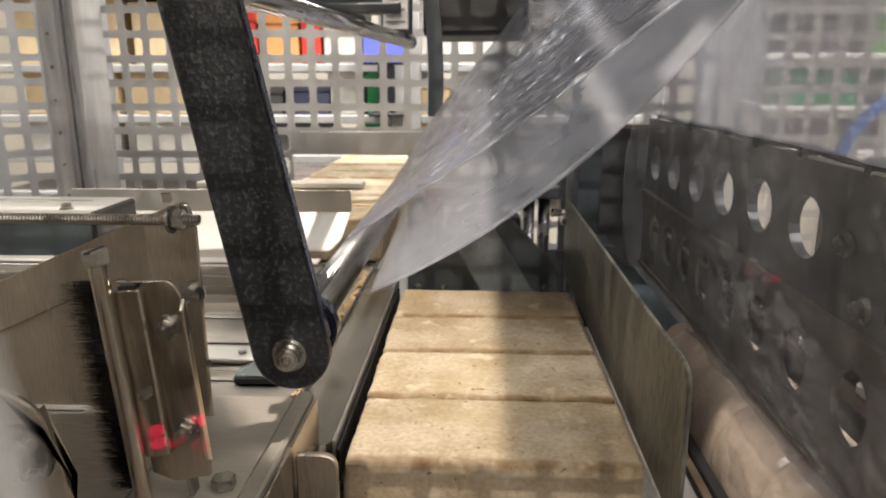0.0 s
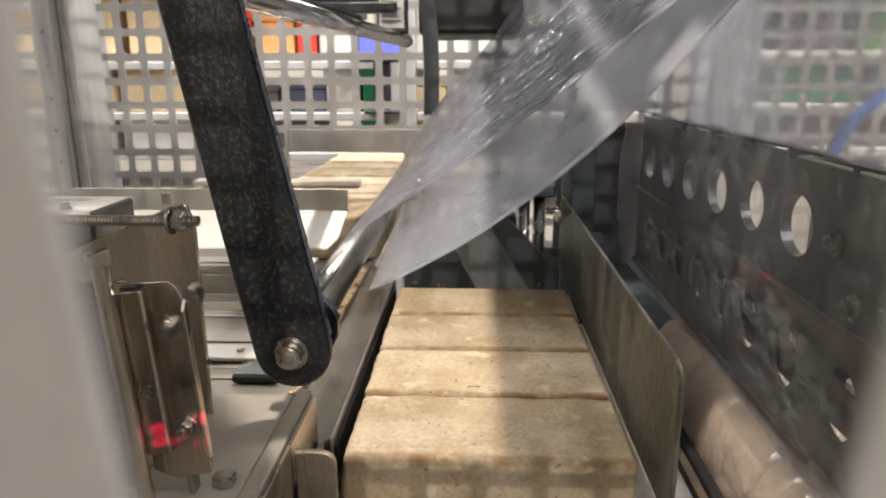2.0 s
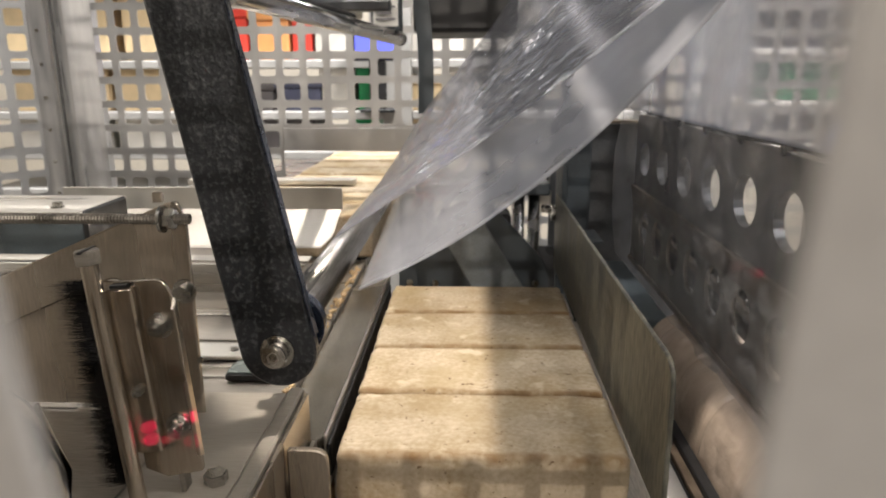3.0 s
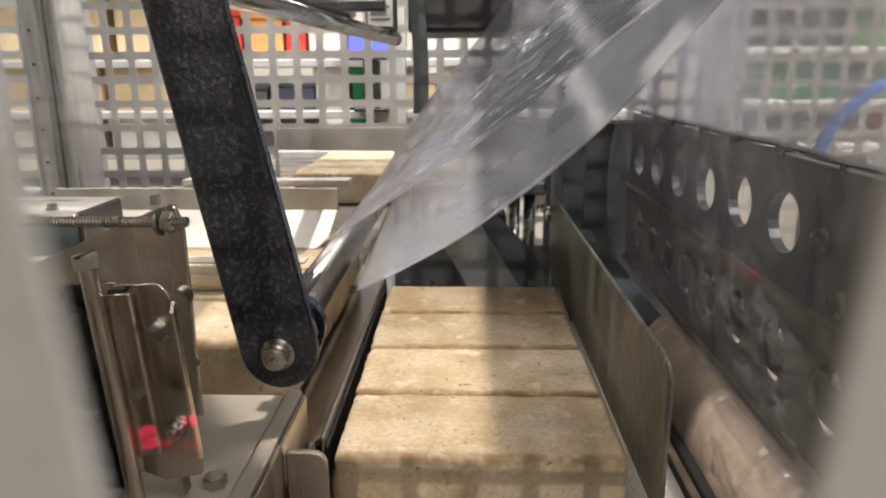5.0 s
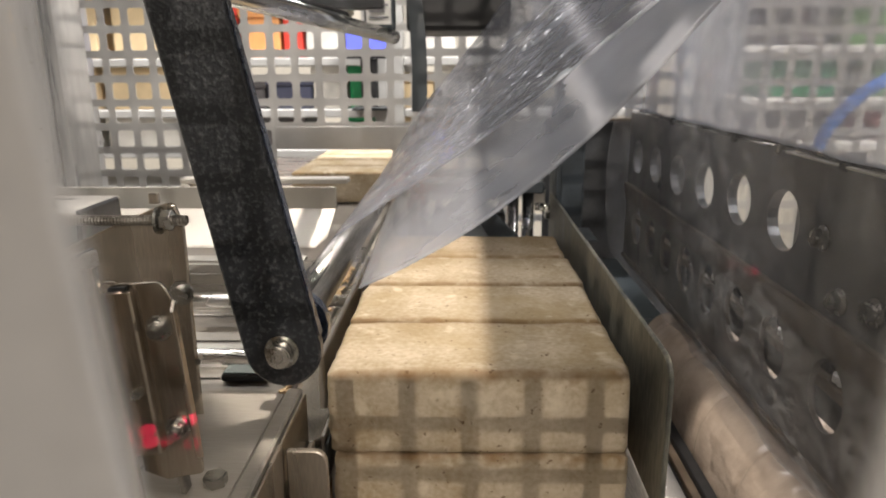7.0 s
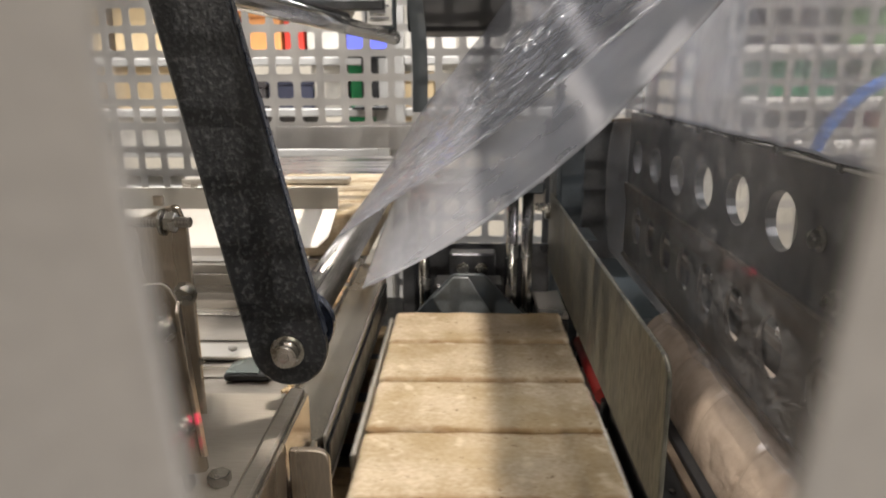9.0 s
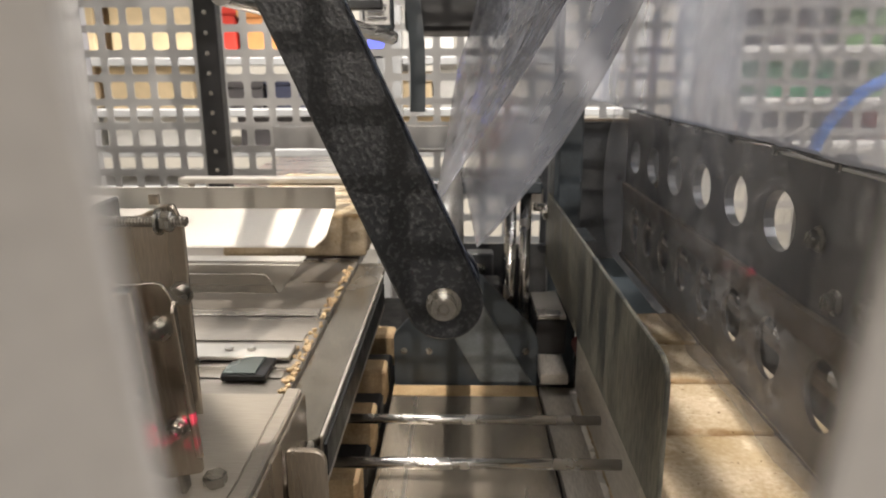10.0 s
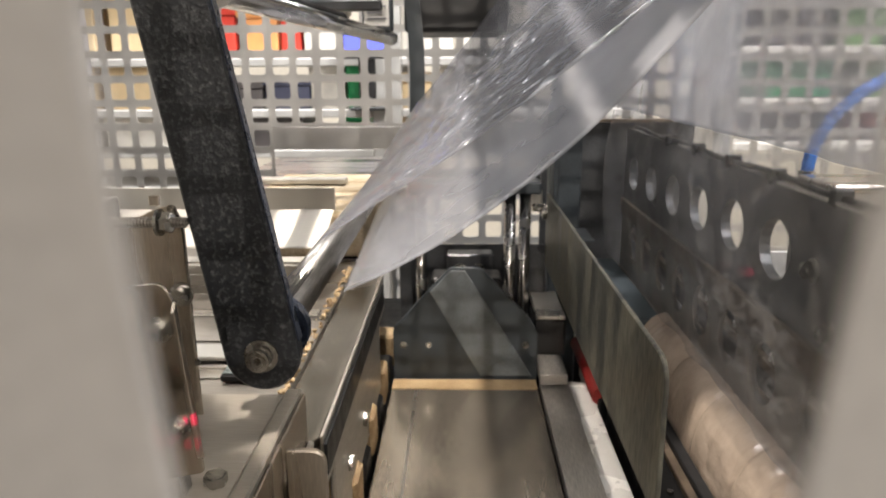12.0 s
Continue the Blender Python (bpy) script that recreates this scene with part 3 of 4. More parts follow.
g2 = empty("guide_sheet", "folded stainless hold-down sheet with a clipped corner", "guide sheet")
part("top_flange", box(-0.40, -0.120, 0.500, 0.515, 1.163, 1.1648, 0.0004), BRIGHT, g2)
part("web", prism([(-0.40, 1.141), (-0.137, 1.141), (-0.1215, 1.1625), (-0.40, 1.1625)], "y", 0.497, 0.4995, 0.0004), BRIGHT, g2)
part("dark_web", prism(rounded([(-0.40, 1.1405), (-0.139, 1.1405), (-0.147, 1.1555), (-0.40, 1.1575)], [0, 0, 0.004, 0]), "y", 0.4945, 0.4965, 0.0004), STEEL_X, g2)
part("hanger", box(-0.41, -0.401, 0.495, 0.515, 1.0905, 1.165, 0.001), STEEL, g2)
sl = empty("cross_bar", "long bright cross bar over the briquette queue", "bar")
part("bar", box(-0.41, -0.165, 0.985, 1.01, 1.145, 1.153, 0.002, 2), BRIGHT, sl)
part("post", box(-0.41, -0.395, 0.985, 1.01, 1.0905, 1.1445, 0.001), STEEL, sl)

mc = empty("drive_housing", "grey machine housing with dark front and rubber edge", "housing")
part("body", box(-0.46, -0.311, 0.535, 0.60, 1.0905, 1.189, 0.004, 2), TEAL, mc)
part("cover", box(-0.47, -0.308, 0.525, 0.605, 1.1895, 1.1965, 0.0015), STEEL_X, mc, "brushed cover plate")
part("rubber_edge", box(-0.3105, -0.306, 0.53, 0.60, 1.12, 1.197, 0.002), BLACK, mc)
hexbolt(mc, (-0.337, 0.545, 1.1966), (0, 0, 1), 0.007)
hexbolt(mc, (-0.425, 0.545, 1.1966), (0, 0, 1), 0.007)

# ---- left bracket group ----
base = empty("mounting_block", "brushed steel mounting block with a raised edge strip", "block")
part("block_top", prism([(-0.21, 0.18), (-0.099, 0.18), (-0.099, 0.352), (-0.21, 0.352)], "z", 1.090, 1.128, 0.0012), BLOCKM, base)
part("edge_strip", prism([(-0.0985, 0.18), (-0.0900, 0.18), (-0.0900, 0.354), (-0.0985, 0.354)], "z", 1.075, 1.1305, 0.0012), BLOCKM, base)
part("end_face", box(-0.0895, -0.0875, 0.20, 0.352, 1.06, 1.128, 0.0006), BROWNST, base)
hexbolt(base, (-0.108, 0.262, 1.1282), (0, 0, 1), 0.0095, "dull hexagon bolt", False)
tab = empty("rounded_tab", "small steel tab with a rounded top corner", "tab")
part("tab_plate", prism(rounded([(-0.0865, 1.06), (-0.066, 1.06), (-0.066, 1.1235), (-0.0865, 1.1235)], [0, 0, 0.008, 0.002]), "y", 0.298, 0.302), BROWNST, tab)
part("tab_foot", box(-0.0865, -0.0835, 0.3025, 0.35, 1.06, 1.10, 0.0008), STEEL, tab)

gus = empty("gusset_plate", "brushed stainless gusset plate with a sloping top edge", "plate")
pts = [(-0.1365, 1.129), (-0.1365, 1.232), (-0.1405, 1.2435), (-0.148, 1.2415), (-0.300, 1.176), (-0.300, 1.150), (-0.172, 1.206), (-0.168, 1.129)]
part("plate", prism(rounded(pts, [0, 0.004, 0.003, 0.004, 0, 0, 0.01, 0]), "y", 0.3235, 0.3265), BROWNST, gus)
part("rear_wall", box(-0.300, -0.1685, 0.330, 0.332, 1.1305, 1.200, 0.0006), BROWNST, gus, "dull steel wall behind the gusset")
part("notch_tab", box(-0.1525, -0.1475, 0.3235, 0.3265, 1.2425, 1.2475, 0.0005), BROWNST, gus)
hexbolt(gus, (-0.1405, 0.3232, 1.197), (0, -1, 0), 0.008)
hexbolt(gus, (-0.1355, 0.3232, 1.160), (0, -1, 0), 0.003, "tiny dark screw", False, name="screw")
thr = empty("threaded_rod", "threaded steel rod with nut and washer at its end", "threaded rod")
bm = bmesh.new()
prof = [(0.0028 if k % 2 else 0.0024, -0.30 + 0.0008 * k) for k in range(211)]
ring0 = None
for r, x in prof:
    ring1 = [bm.verts.new((x, 0.318 + r * math.cos(a * math.pi / 5), 1.2355 + r * math.sin(a * math.pi / 5))) for a in range(10)]
    if ring0:
        for a in range(10):
            bm.faces.new((ring0[a], ring0[(a + 1) % 10], ring1[(a + 1) % 10], ring1[a]))
    ring0 = ring1
part("thread", bm, TABLE, thr, smooth=False)
part("washer", rod((-0.1462, 0.318, 1.2355), (-0.1448, 0.318, 1.2355), 0.0068, 24), ZINC, thr)
part("nut", rod((-0.1446, 0.318, 1.2355), (-0.1392, 0.318, 1.2355), 0.0052, 6, bevel=0.0004), ZINC, thr)

br = empty("sensor_bracket", "vertical brushed aluminium channel bracket with bolts", "bracket")
pts = [(-0.1345, 1.1430), (-0.1255, 1.1385), (-0.1095, 1.1405), (-0.1095, 1.218), (-0.1125, 1.2255), (-0.1335, 1.2255)]
part("channel_web", prism(rounded(pts, [0, 0, 0.002, 0.002, 0.003, 0.001], 3), "y", 0.2505, 0.2525, 0.0004), BROWNST, br)
part("channel_flange", prism(rounded([(0.2465, 1.150), (0.2504, 1.148), (0.2504, 1.218), (0.2465, 1.214)], 0), "x", -0.1095, -0.1078, 0.0003), BROWNST, br)
part("inner_channel", box(-0.1345, -0.1238, 0.2466, 0.2503, 1.152, 1.2235, 0.0008), BROWNST, br, "raised inner profile")
part("slot", box(-0.1325, -0.1255, 0.2472, 0.2500, 1.2236, 1.2250, 0.0002), BLACK, br)
part("riser", box(-0.1225, -0.1200, 0.2527, 0.2600, 1.1290, 1.18, 0.0006), TABLE, br)
hexbolt(br, (-0.1165, 0.2503, 1.2065), (0, -1, 0), 0.0068, tip=True)
hexbolt(br, (-0.1165, 0.2503, 1.1625), (0, -1, 0), 0.0068, tip=True)
hexbolt(br, (-0.1285, 0.2464, 1.1805), (0, -1, 0), 0.0042, "small screw", False, True, "screw")
br.matrix_world = Matrix.Translation((-0.1165, 0, 1.160)) @ pose(0, 0, 0, 0, -4.3, 0) @ Matrix.Translation((0.1165, 0, -1.160))

stud = empty("stud_post", "round steel stud with a hexagon head", "stud")
part("shaft", rod((-0.1335, 0.243, 1.1283), (-0.1415, 0.243, 1.2335), 0.0034, 20), BROWNST, stud)
cap = part("head", rod((-0.1415, 0.243, 1.2337), (-0.1419, 0.243, 1.2392), 0.0052, 6, bevel=0.0005), TABLE, stud, "dull slotted hexagon head")
part("slot", box(-0.1427, -0.1411, 0.2372, 0.2488, 1.2388, 1.2396, 0.0001), BLACK, cap)

brush = empty("strip_brush", "black bristle strip brush with frayed edge", "brush")
part("holder", prism([(-0.1452, 1.226), (-0.1435, 1.226), (-0.1355, 1.136), (-0.1375, 1.136)], "y", 0.2475, 0.2505, 0.0002), BROWNST, brush)
rng = random.Random(9)
vs, fs = [], []
for k in range(2600):
    f = rng.random()
    z = 1.225 - 0.088 * f
    x = -0.1447 + 0.0075 * f
    y = 0.248 + rng.uniform(-0.0015, 0.0022)
    ln = rng.gauss(0.0132, 0.0020) * (1.3 if rng.random() < 0.07 else 1)
    dz = rng.gauss(-0.0006 - 0.002 * (f > 0.95), 0.0009)
    dy = rng.gauss(0, 0.0008)
    w = 0.00013
    i = len(vs)
    vs += [(x, y, z - w), (x, y, z + w), (x - ln, y + dy, z + dz), (x, y + 2 * w, z)]
    fs += [(i, i + 1, i + 2), (i + 1, i + 3, i + 2), (i + 3, i, i + 2)]
me = bpy.data.meshes.new("bristles")
me.from_pydata(vs, [], fs)
me.materials.append(BRISTLE)
o = new("bristles", me)
o.parent = brush
tagged(o, "frayed black bristles", kind="stuff")
part("bristle_core", prism([(-0.1525, 1.2245), (-0.145, 1.2245), (-0.137, 1.138), (-0.1445, 1.138)], "y", 0.2482, 0.2500, 0.0002), BRISTLE, brush)

hp = empty("hinge_plate", "rounded stainless plate with a large hexagon bolt", "plate")
pts = [(-0.20, 1.10), (-0.125, 1.10), (-0.1285, 1.184), (-0.1355, 1.2085), (-0.20, 1.2085)]
part("plate", prism(rounded(pts, [0, 0, 0.02, 0.016, 0]), "y", 0.188, 0.191), BROWNST, hp)
part("backing", box(-0.20, -0.160, 0.1915, 0.197, 1.10, 1.180, 0.001), STEEL, hp)
hexbolt(hp, (-0.1418, 0.1878, 1.1861), (0, -1, 0), 0.0135)
tray = empty("chip_tray", "shiny steel tray with dark dust", "tray")
part("tray_floor", box(-0.30, -0.146, 0.1905, 0.3225, 1.1285, 1.1300, 0.0003), TABLE, tray)
part("tray_lip", box(-0.30, -0.147, 0.1880, 0.1903, 1.1285, 1.1335, 0.0004), STEEL, tray)
rub = empty("rubber_flap", "torn black rubber flap edge", "rubber flap")
part("flap", prism([(-0.170, 1.1305), (-0.149, 1.1305), (-0.143, 1.139), (-0.150, 1.136), (-0.170, 1.1345)], "y", 0.215, 0.224), BLACK, rub)

# ---- lift ----
lift = empty("lift_platform", "worn two-part steel lift platform with a dark back plate", "lift platform", at=(0, 0, 0.9595))
part("main_plate", box(-0.0740, 0.0860, 0.3126, 0.6877, -0.0104, 0.0000, 0.0010), PLATF, lift)
part("end_strip", box(-0.0740, 0.0860, 0.6882, 0.7127, -0.0104, 0.0008, 0.0010), WOOD, lift, "strip of caked pale sawdust")
part("side_plate", prism(rounded([(0.0896, 0.3126), (0.1422, 0.3126), (0.1422, 0.7065), (0.0896, 0.7127)], [0, 0, 0.0063, 0]), "z", -0.0104, 0.0000), STEEL_Y, lift)
# the lamp's reflection along the side plate, put in as a pale strip
part("gleam_strip", prism([(0.1209, 0.0004), (0.1422, 0.0004), (0.1422, 0.0015), (0.1209, 0.0015)], "y", 0.3126, 0.6981, 0.0002), PALE_STEEL, lift, "pale edge strip drawn as a lamp's gleam")
for x in (-0.0469,):
    part("groove", box(x - 0.0013, x + 0.0013, 0.3126, 0.6825, 0.0002, 0.0009, 0.0002), STEEL, lift)
pts = [(-0.0740, -0.0083), (0.0875, -0.0083), (0.0875, 0.0521), (0.0802, 0.0688), (0.0229, 0.1292), (-0.0104, 0.1292), (-0.0740, 0.0584)]
tapered = part("back_plate", prism(rounded(pts, [0, 0, 0.0031, 0.0042, 0.0052, 0.0052, 0.0042]), "y", 0.7190, 0.7242), PAINT2, lift, "dark blue-grey tapered back plate")
# raised lighter band drawn where a stripe of light crosses the plate
part("light_stripe", prism([(-0.0323, 0.1026), (-0.0099, 0.1266), (0.0063, 0.1266), (0.0813, 0.0031), (0.0234, 0.0031)], "y", 0.7148, 0.7185), STRIPE, tapered, "lighter diagonal band painted as a stripe of light")
for x in (-0.0625, -0.0344, 0.0458, 0.0740):
    part("dome_bolt", rod((x, 0.7190, 0.0396), (x, 0.7159, 0.0396), 0.0038, 14, bevel=0.0010), ZINC, tapered)
part("carriage", box(-0.0313, 0.0469, 0.7247, 0.7659, -0.0521, 0.1146, 0.0031), BLACK, lift)

guides = empty("lift_guide", "chrome lift guide columns in a black frame", "lift guide")
for x in (-0.046, 0.0600, 0.0775):
    part("column", rod((x, 0.80, 0.9005), (x, 0.80, 1.165), 0.007, 20), CHROME, guides, smooth=True)
part("head_plate", box(-0.06, 0.095, 0.785, 0.815, 1.1655, 1.180, 0.002), PAINT2, guides)
part("screw_block", box(-0.015, 0.04, 0.785, 0.81, 1.060, 1.094, 0.002), JAWM, guides)
# added sheet: keeps the background dark below the head plate
part("dark_backing", box(-0.075, 0.108, 0.826, 0.830, 0.9005, 1.0960, 0.001), JAWM, guides, "added dark sheet that hides the guard behind the columns")
for x in (0.0008, 0.0228):
    hexbolt(guides, (x, 0.7848, 1.0755), (0, -1, 0), 0.010)
blk = empty("bearing_block", "black bearing block with a brushed steel top", "block")
part("body", box(0.086, 0.122, 0.742, 0.80, 0.985, 1.028, 0.002), BLACK, blk)
part("top_plate", box(0.088, 0.121, 0.740, 0.83, 1.0285, 1.034, 0.001), STEEL, blk)
part("foot_plate", box(0.088, 0.118, 0.69, 0.80, 0.972, 0.9845, 0.001), STEEL_Y, blk)
part("pedestal", box(0.09, 0.118, 0.745, 0.795, 0.9005, 0.9715, 0.001), BLACK, blk)
belt = empty("red_roller", "red rubber-covered roller beside the lift", "roller")
part("sleeve", rod((0.1475, 0.655, 0.976), (0.1475, 0.80, 0.976), 0.0095, 24), REDM, belt, smooth=True)
for y in (0.650, 0.805):
    part("bracket", box(0.144, 0.155, y - 0.004, y + 0.004, 0.9005, 0.975, 0.001), BLACK, belt)

# ---- guide plate between lift and outfeed ----
gp = empty("guide_plate", "scuffed dark steel guide plate with rounded corner", "guide plate")
part("plate", prism(rounded([(0.312, 1.077), (0.312, 1.1655), (0.80, 1.1655), (0.80, 1.077)], [0.002, 0.016, 0.004, 0.002]), "x", 0.103, 0.1058), PLATE, gp)
part("top_flange", box(0.1062, 0.150, 0.74, 0.80, 1.12, 1.1225, 0.0008), PAINT2, gp)
part("hanger", box(0.1062, 0.112, 0.77, 0.80, 1.123, 1.60, 0.001), PAINT2, gp)
part("knuckle", rod((0.098, 0.802, 1.142), (0.112, 0.802, 1.142), 0.010, 20, bevel=0.001), ZINC, gp)
part("knuckle_pin", rod((0.086, 0.802, 1.147), (0.0978, 0.802, 1.147), 0.005, 16, bevel=0.001), ZINC, gp)
fr = empty("portal_frame", "dark portal frame with a bright pull rod", "frame")
part("column", box(0.112, 0.150, 0.845, 0.88, 0.9005, 1.262, 0.002), PAINT2, fr)
part("pull_rod", rod((0.094, 0.85, 1.16), (0.094, 0.85, 1.212), 0.006, 20), CHROME, fr, smooth=True)
# added panel and fold darken the background seen through the crinkled film
part("added_panel", box(0.113, 0.32, 0.955, 0.962, 0.9005, 1.235, 0.001), JAWM, fr, "added dark panel that hides the guard behind the film")
part("added_fold", box(0.113, 0.32, 0.940, 0.9545, 1.236, 1.240, 0.0005), RUSTY, fr)
part("rod_clevis", box(0.086, 0.103, 0.842, 0.858, 1.135, 1.162, 0.002), STEEL, fr)

# ---- sealing jaw ----
JX = 0.222
jaw = empty("sealing_jaw", "dark drilled sealing jaw with cable along its top", "sealing jaw", at=(JX, 0, 0))


def drilled(y0, y1, z0, z1, holes, x0, x1, seg=20):
    """A plate in y and z with round holes right through it."""
    bm = bmesh.new()
    ys = [y0] + [(a[0] + b[0]) / 2 for a, b in zip(holes, holes[1:])] + [y1]
    for (cy, cz, ry, rz), ya, yb in zip(holes, ys, ys[1:]):
        layers = []
        for x in (x0, x1):
            ring, outer = [], []
            for s in range(seg):
                a = 2 * math.pi * (s + 0.5) / seg
                c, n = math.cos(a), math.sin(a)
                ring.append(bm.verts.new((x, cy + ry * c, cz + rz * n)))
                ty = ((yb - cy) if c > 0 else (ya - cy)) / c if abs(c) > 1e-6 else 1e9
                tz = ((z1 - cz) if n > 0 else (z0 - cz)) / n if abs(n) > 1e-6 else 1e9
                k = min(abs(ty), abs(tz))
                outer.append(bm.verts.new((x, cy + k * c, cz + k * n)))
            layers.append((ring, outer))
            cor = [bm.verts.new((x, yy, zz)) for yy, zz in ((ya, z0), (yb, z0), (yb, z1), (ya, z1))]
            for s in range(seg):
                t = (s + 1) % seg
                bm.faces.new((ring[s], ring[t], outer[t], outer[s]))
                p, q = outer[s].co, outer[t].co
                if abs(p.y - q.y) > 1e-7 and abs(p.z - q.z) > 1e-7:
                    best = min(cor, key=lambda v: (v.co - (p + q) / 2).length)
                    bm.faces.new((outer[s], outer[t], best))
        for s in range(seg):
            t = (s + 1) % seg
            bm.faces.new((layers[0][0][s], layers[0][0][t], layers[1][0][t], layers[1][0][s]))
            bm.faces.new((layers[0][1][s], layers[0][1][t], layers[1][1][t], layers[1][1][s]))
    return bm


top = [(0.30, 1.202, .023, .022), (0.470, 1.203, .025, .0215), (0.549, 1.203, .024, .0210), (0.630, 1.200, .024, .0205), (0.712, 1.198, .024, .0205), (0.795, 1.197, .024, .0205), (0.878, 1.196, .024, .0205)]
uplate = part("upper_plate", drilled(0.24, 0.925, 1.158, 1.2495, top, 0.0, 0.008), JAWM, jaw)
low = [(y, 1.1105, 0.0205, 0.0235) for y in (0.314, 0.388, 0.465, 0.535, 0.602, 0.668, 0.733, 0.798, 0.863)]
part("lower_plate", drilled(0.24, 0.925, 1.061, 1.1575, low, 0.0, 0.004), JAWL, jaw)
ledge = part("ledge", prism([(-0.0005, 1.1575), (-0.0005, 1.1365), (-0.0025, 1.1365), (-0.0050, 1.1545), (-0.0050, 1.1575)], "y", 0.24, 0.92, 0.0004), RUSTY, jaw, "brown-stained folded ledge")
part("inner_ledge", box(0.0050, 0.0130, 0.24, 0.92, 1.108, 1.116, 0.0008), RUSTY, jaw, "brown-stained ledge seen through the holes")
part("lip", box(-0.004, -0.0005, 0.24, 0.92, 1.056, 1.062, 0.0008), RUSTY, jaw, "stained sealing lip")
# added black sheet so that the lower holes look dark inside
part("hole_backing", box(0.024, 0.028, 0.24, 0.92, 1.072, 1.1495, 0.0005), BLACK, jaw)
for y, z, *_ in low:
    part("dome_nut", rod((0.0115, y + 0.002, 1.1162), (0.0115, y + 0.002, 1.1262), 0.0066, 14, bevel=0.0028), PALE_STEEL, ledge)
for y, z in ((0.412, 1.204), (0.385, 1.172), (0.35, 1.178)):
    hexbolt(jaw, (-0.0005, y, z), (-1, 0, 0), 0.0105)
for y in (0.40, 0.487, 0.568, 0.655, 0.74):
    part("cable_tie", box(-0.003, 0.010, y - 0.003, y + 0.003, 1.2465, 1.2575, 0.0012), BLACK, uplate)
bm = swept([(0.004, 0.27 + 0.013 * k, 1.2525 + 0.0012 * math.sin(k * 0.45)) for k in range(49)], 0.0024, 8)
part("cable", bm, BLACK, jaw, "black cable tied along the top", smooth=True)
part("silver_tape", box(-0.0015, 0.009, 0.27, 0.475, 1.2485, 1.2500, 0.0004), BRIGHT, jaw)
part("back_beam", box(0.0085, 0.0110, 0.24, 0.92, 1.150, 1.1575, 0.001), JAWM, jaw)
cylm = empty("jaw_cylinder", "aluminium cylinder block behind the jaw", "cylinder")
part("body", box(0.33, 0.43, 0.60, 0.66, 1.07, 1.200, 0.004, 2), STEEL, cylm)
part("cap", box(0.326, 0.434, 0.596, 0.664, 1.2005, 1.207, 0.002), STEEL_X, cylm)
part("support", box(0.36, 0.40, 0.61, 0.65, 0.9005, 1.0695, 0.002), PAINT2, cylm)
hose = empty("air_hose", "bright blue plastic air hose", "hose")
P0, P1, P2 = Vector((0.352, 0.70, 1.205)), Vector((0.352, 0.70, 1.275)), Vector((0.46, 0.70, 1.315))
bm = swept([P0 * (1 - s) ** 2 + P1 * 2 * s * (1 - s) + P2 * s * s for s in [k / 24 for k in range(25)]], 0.0062)
part("tube", bm, BLUEM, hose, smooth=True)
part("fitting", rod((0.352, 0.70, 1.188), (0.352, 0.70, 1.2045), 0.008, 6, bevel=0.0005), ZINC, hose)
part("stem", box(0.345, 0.359, 0.693, 0.707, 0.9005, 1.1875, 0.001), STEEL, hose)

out = empty("outfeed_table", "dark outfeed table with a steel edge rail", "table")
part("bed_plate", box(0.150, 0.75, 0.26, 0.95, 0.933, 0.944, 0.001), STEEL_Y, out)
part("cover_plate", box(0.126, 0.219, 0.705, 0.95, 1.038, 1.044, 0.001), TEAL, out, "blue-grey painted cover plate")
part("cover_support", box(0.20, 0.218, 0.74, 0.90, 0.9445, 1.0375, 0.001), TEAL, out)
part("edge_rail", box(0.1700, 0.1772, 0.25, 0.86, 0.9445, 0.9990, 0.0006), RUSTY, out, "narrow tan wear strip")
part("dark_rail", box(0.1776, 0.1868, 0.25, 0.86, 0.9445, 1.0030, 0.0008), BLACK, out, "black pack guide rail")
part("screw_rail", box(0.150, 0.1695, 0.25, 0.64, 0.9445, 0.9960, 0.001), BLACK, out, "black rail with small screws")
part("leg", box(0.6, 0.64, 0.5, 0.54, 0.8605, 0.9325, 0.001), PAINT2, out)
for y in (0.34, 0.455, 0.57):
    hexbolt(out, (0.159, y, 0.9962), (0, 0, 1), 0.005, "small bright screw", False, name="screw")

# ---- overhead parts ----
tr = empty("film_rail", "round stainless film deflector rail overhead", "rail")
part("tube", rod((-0.163, 0.49, 1.357), (-0.089, 0.92, 1.345), 0.0085, 20), CHROME, tr, smooth=True)
part("end_cap", rod((-0.0888, 0.9205, 1.345), (-0.0882, 0.926, 1.345), 0.0088, 20), BLACK, tr)
part("hanger", box(-0.100, -0.084, 0.905, 0.920, 1.3535, 1.75, 0.001), PAINT2, tr)
part("cable_bundle", rod((-0.19, 0.56, 1.372), (-0.13, 0.80, 1.362), 0.006, 10), BLACK, tr)
part("clamp_bar", box(-0.20, -0.09, 0.83, 0.85, 1.372, 1.384, 0.002), JAWM, tr)
st = empty("tension_strap", "dark curved steel strap hanging from the head", "strap")
bm = bmesh.new()
prev = None
for k in range(13):
    s = k / 12
    x = -0.075 + 0.022 * s + 0.010 * math.sin(s * 3.0)
    z = 1.48 - 0.225 * s
    row = [bm.verts.new((x - 0.009, 0.85, z)), bm.verts.new((x + 0.009, 0.85, z)), bm.verts.new((x + 0.009, 0.854, z)), bm.verts.new((x - 0.009, 0.854, z))]
    if prev:
        for a in range(4):
            bm.faces.new((prev[a], prev[(a + 1) % 4], row[(a + 1) % 4], row[a]))
    else:
        bm.faces.new(row)
    prev = row
bm.faces.new(prev[::-1])
part("strap_band", bm, PAINT2, st)
hd = empty("overhead_machine", "black overhead film unwinding machine with added light-blocking sheets", "machine")
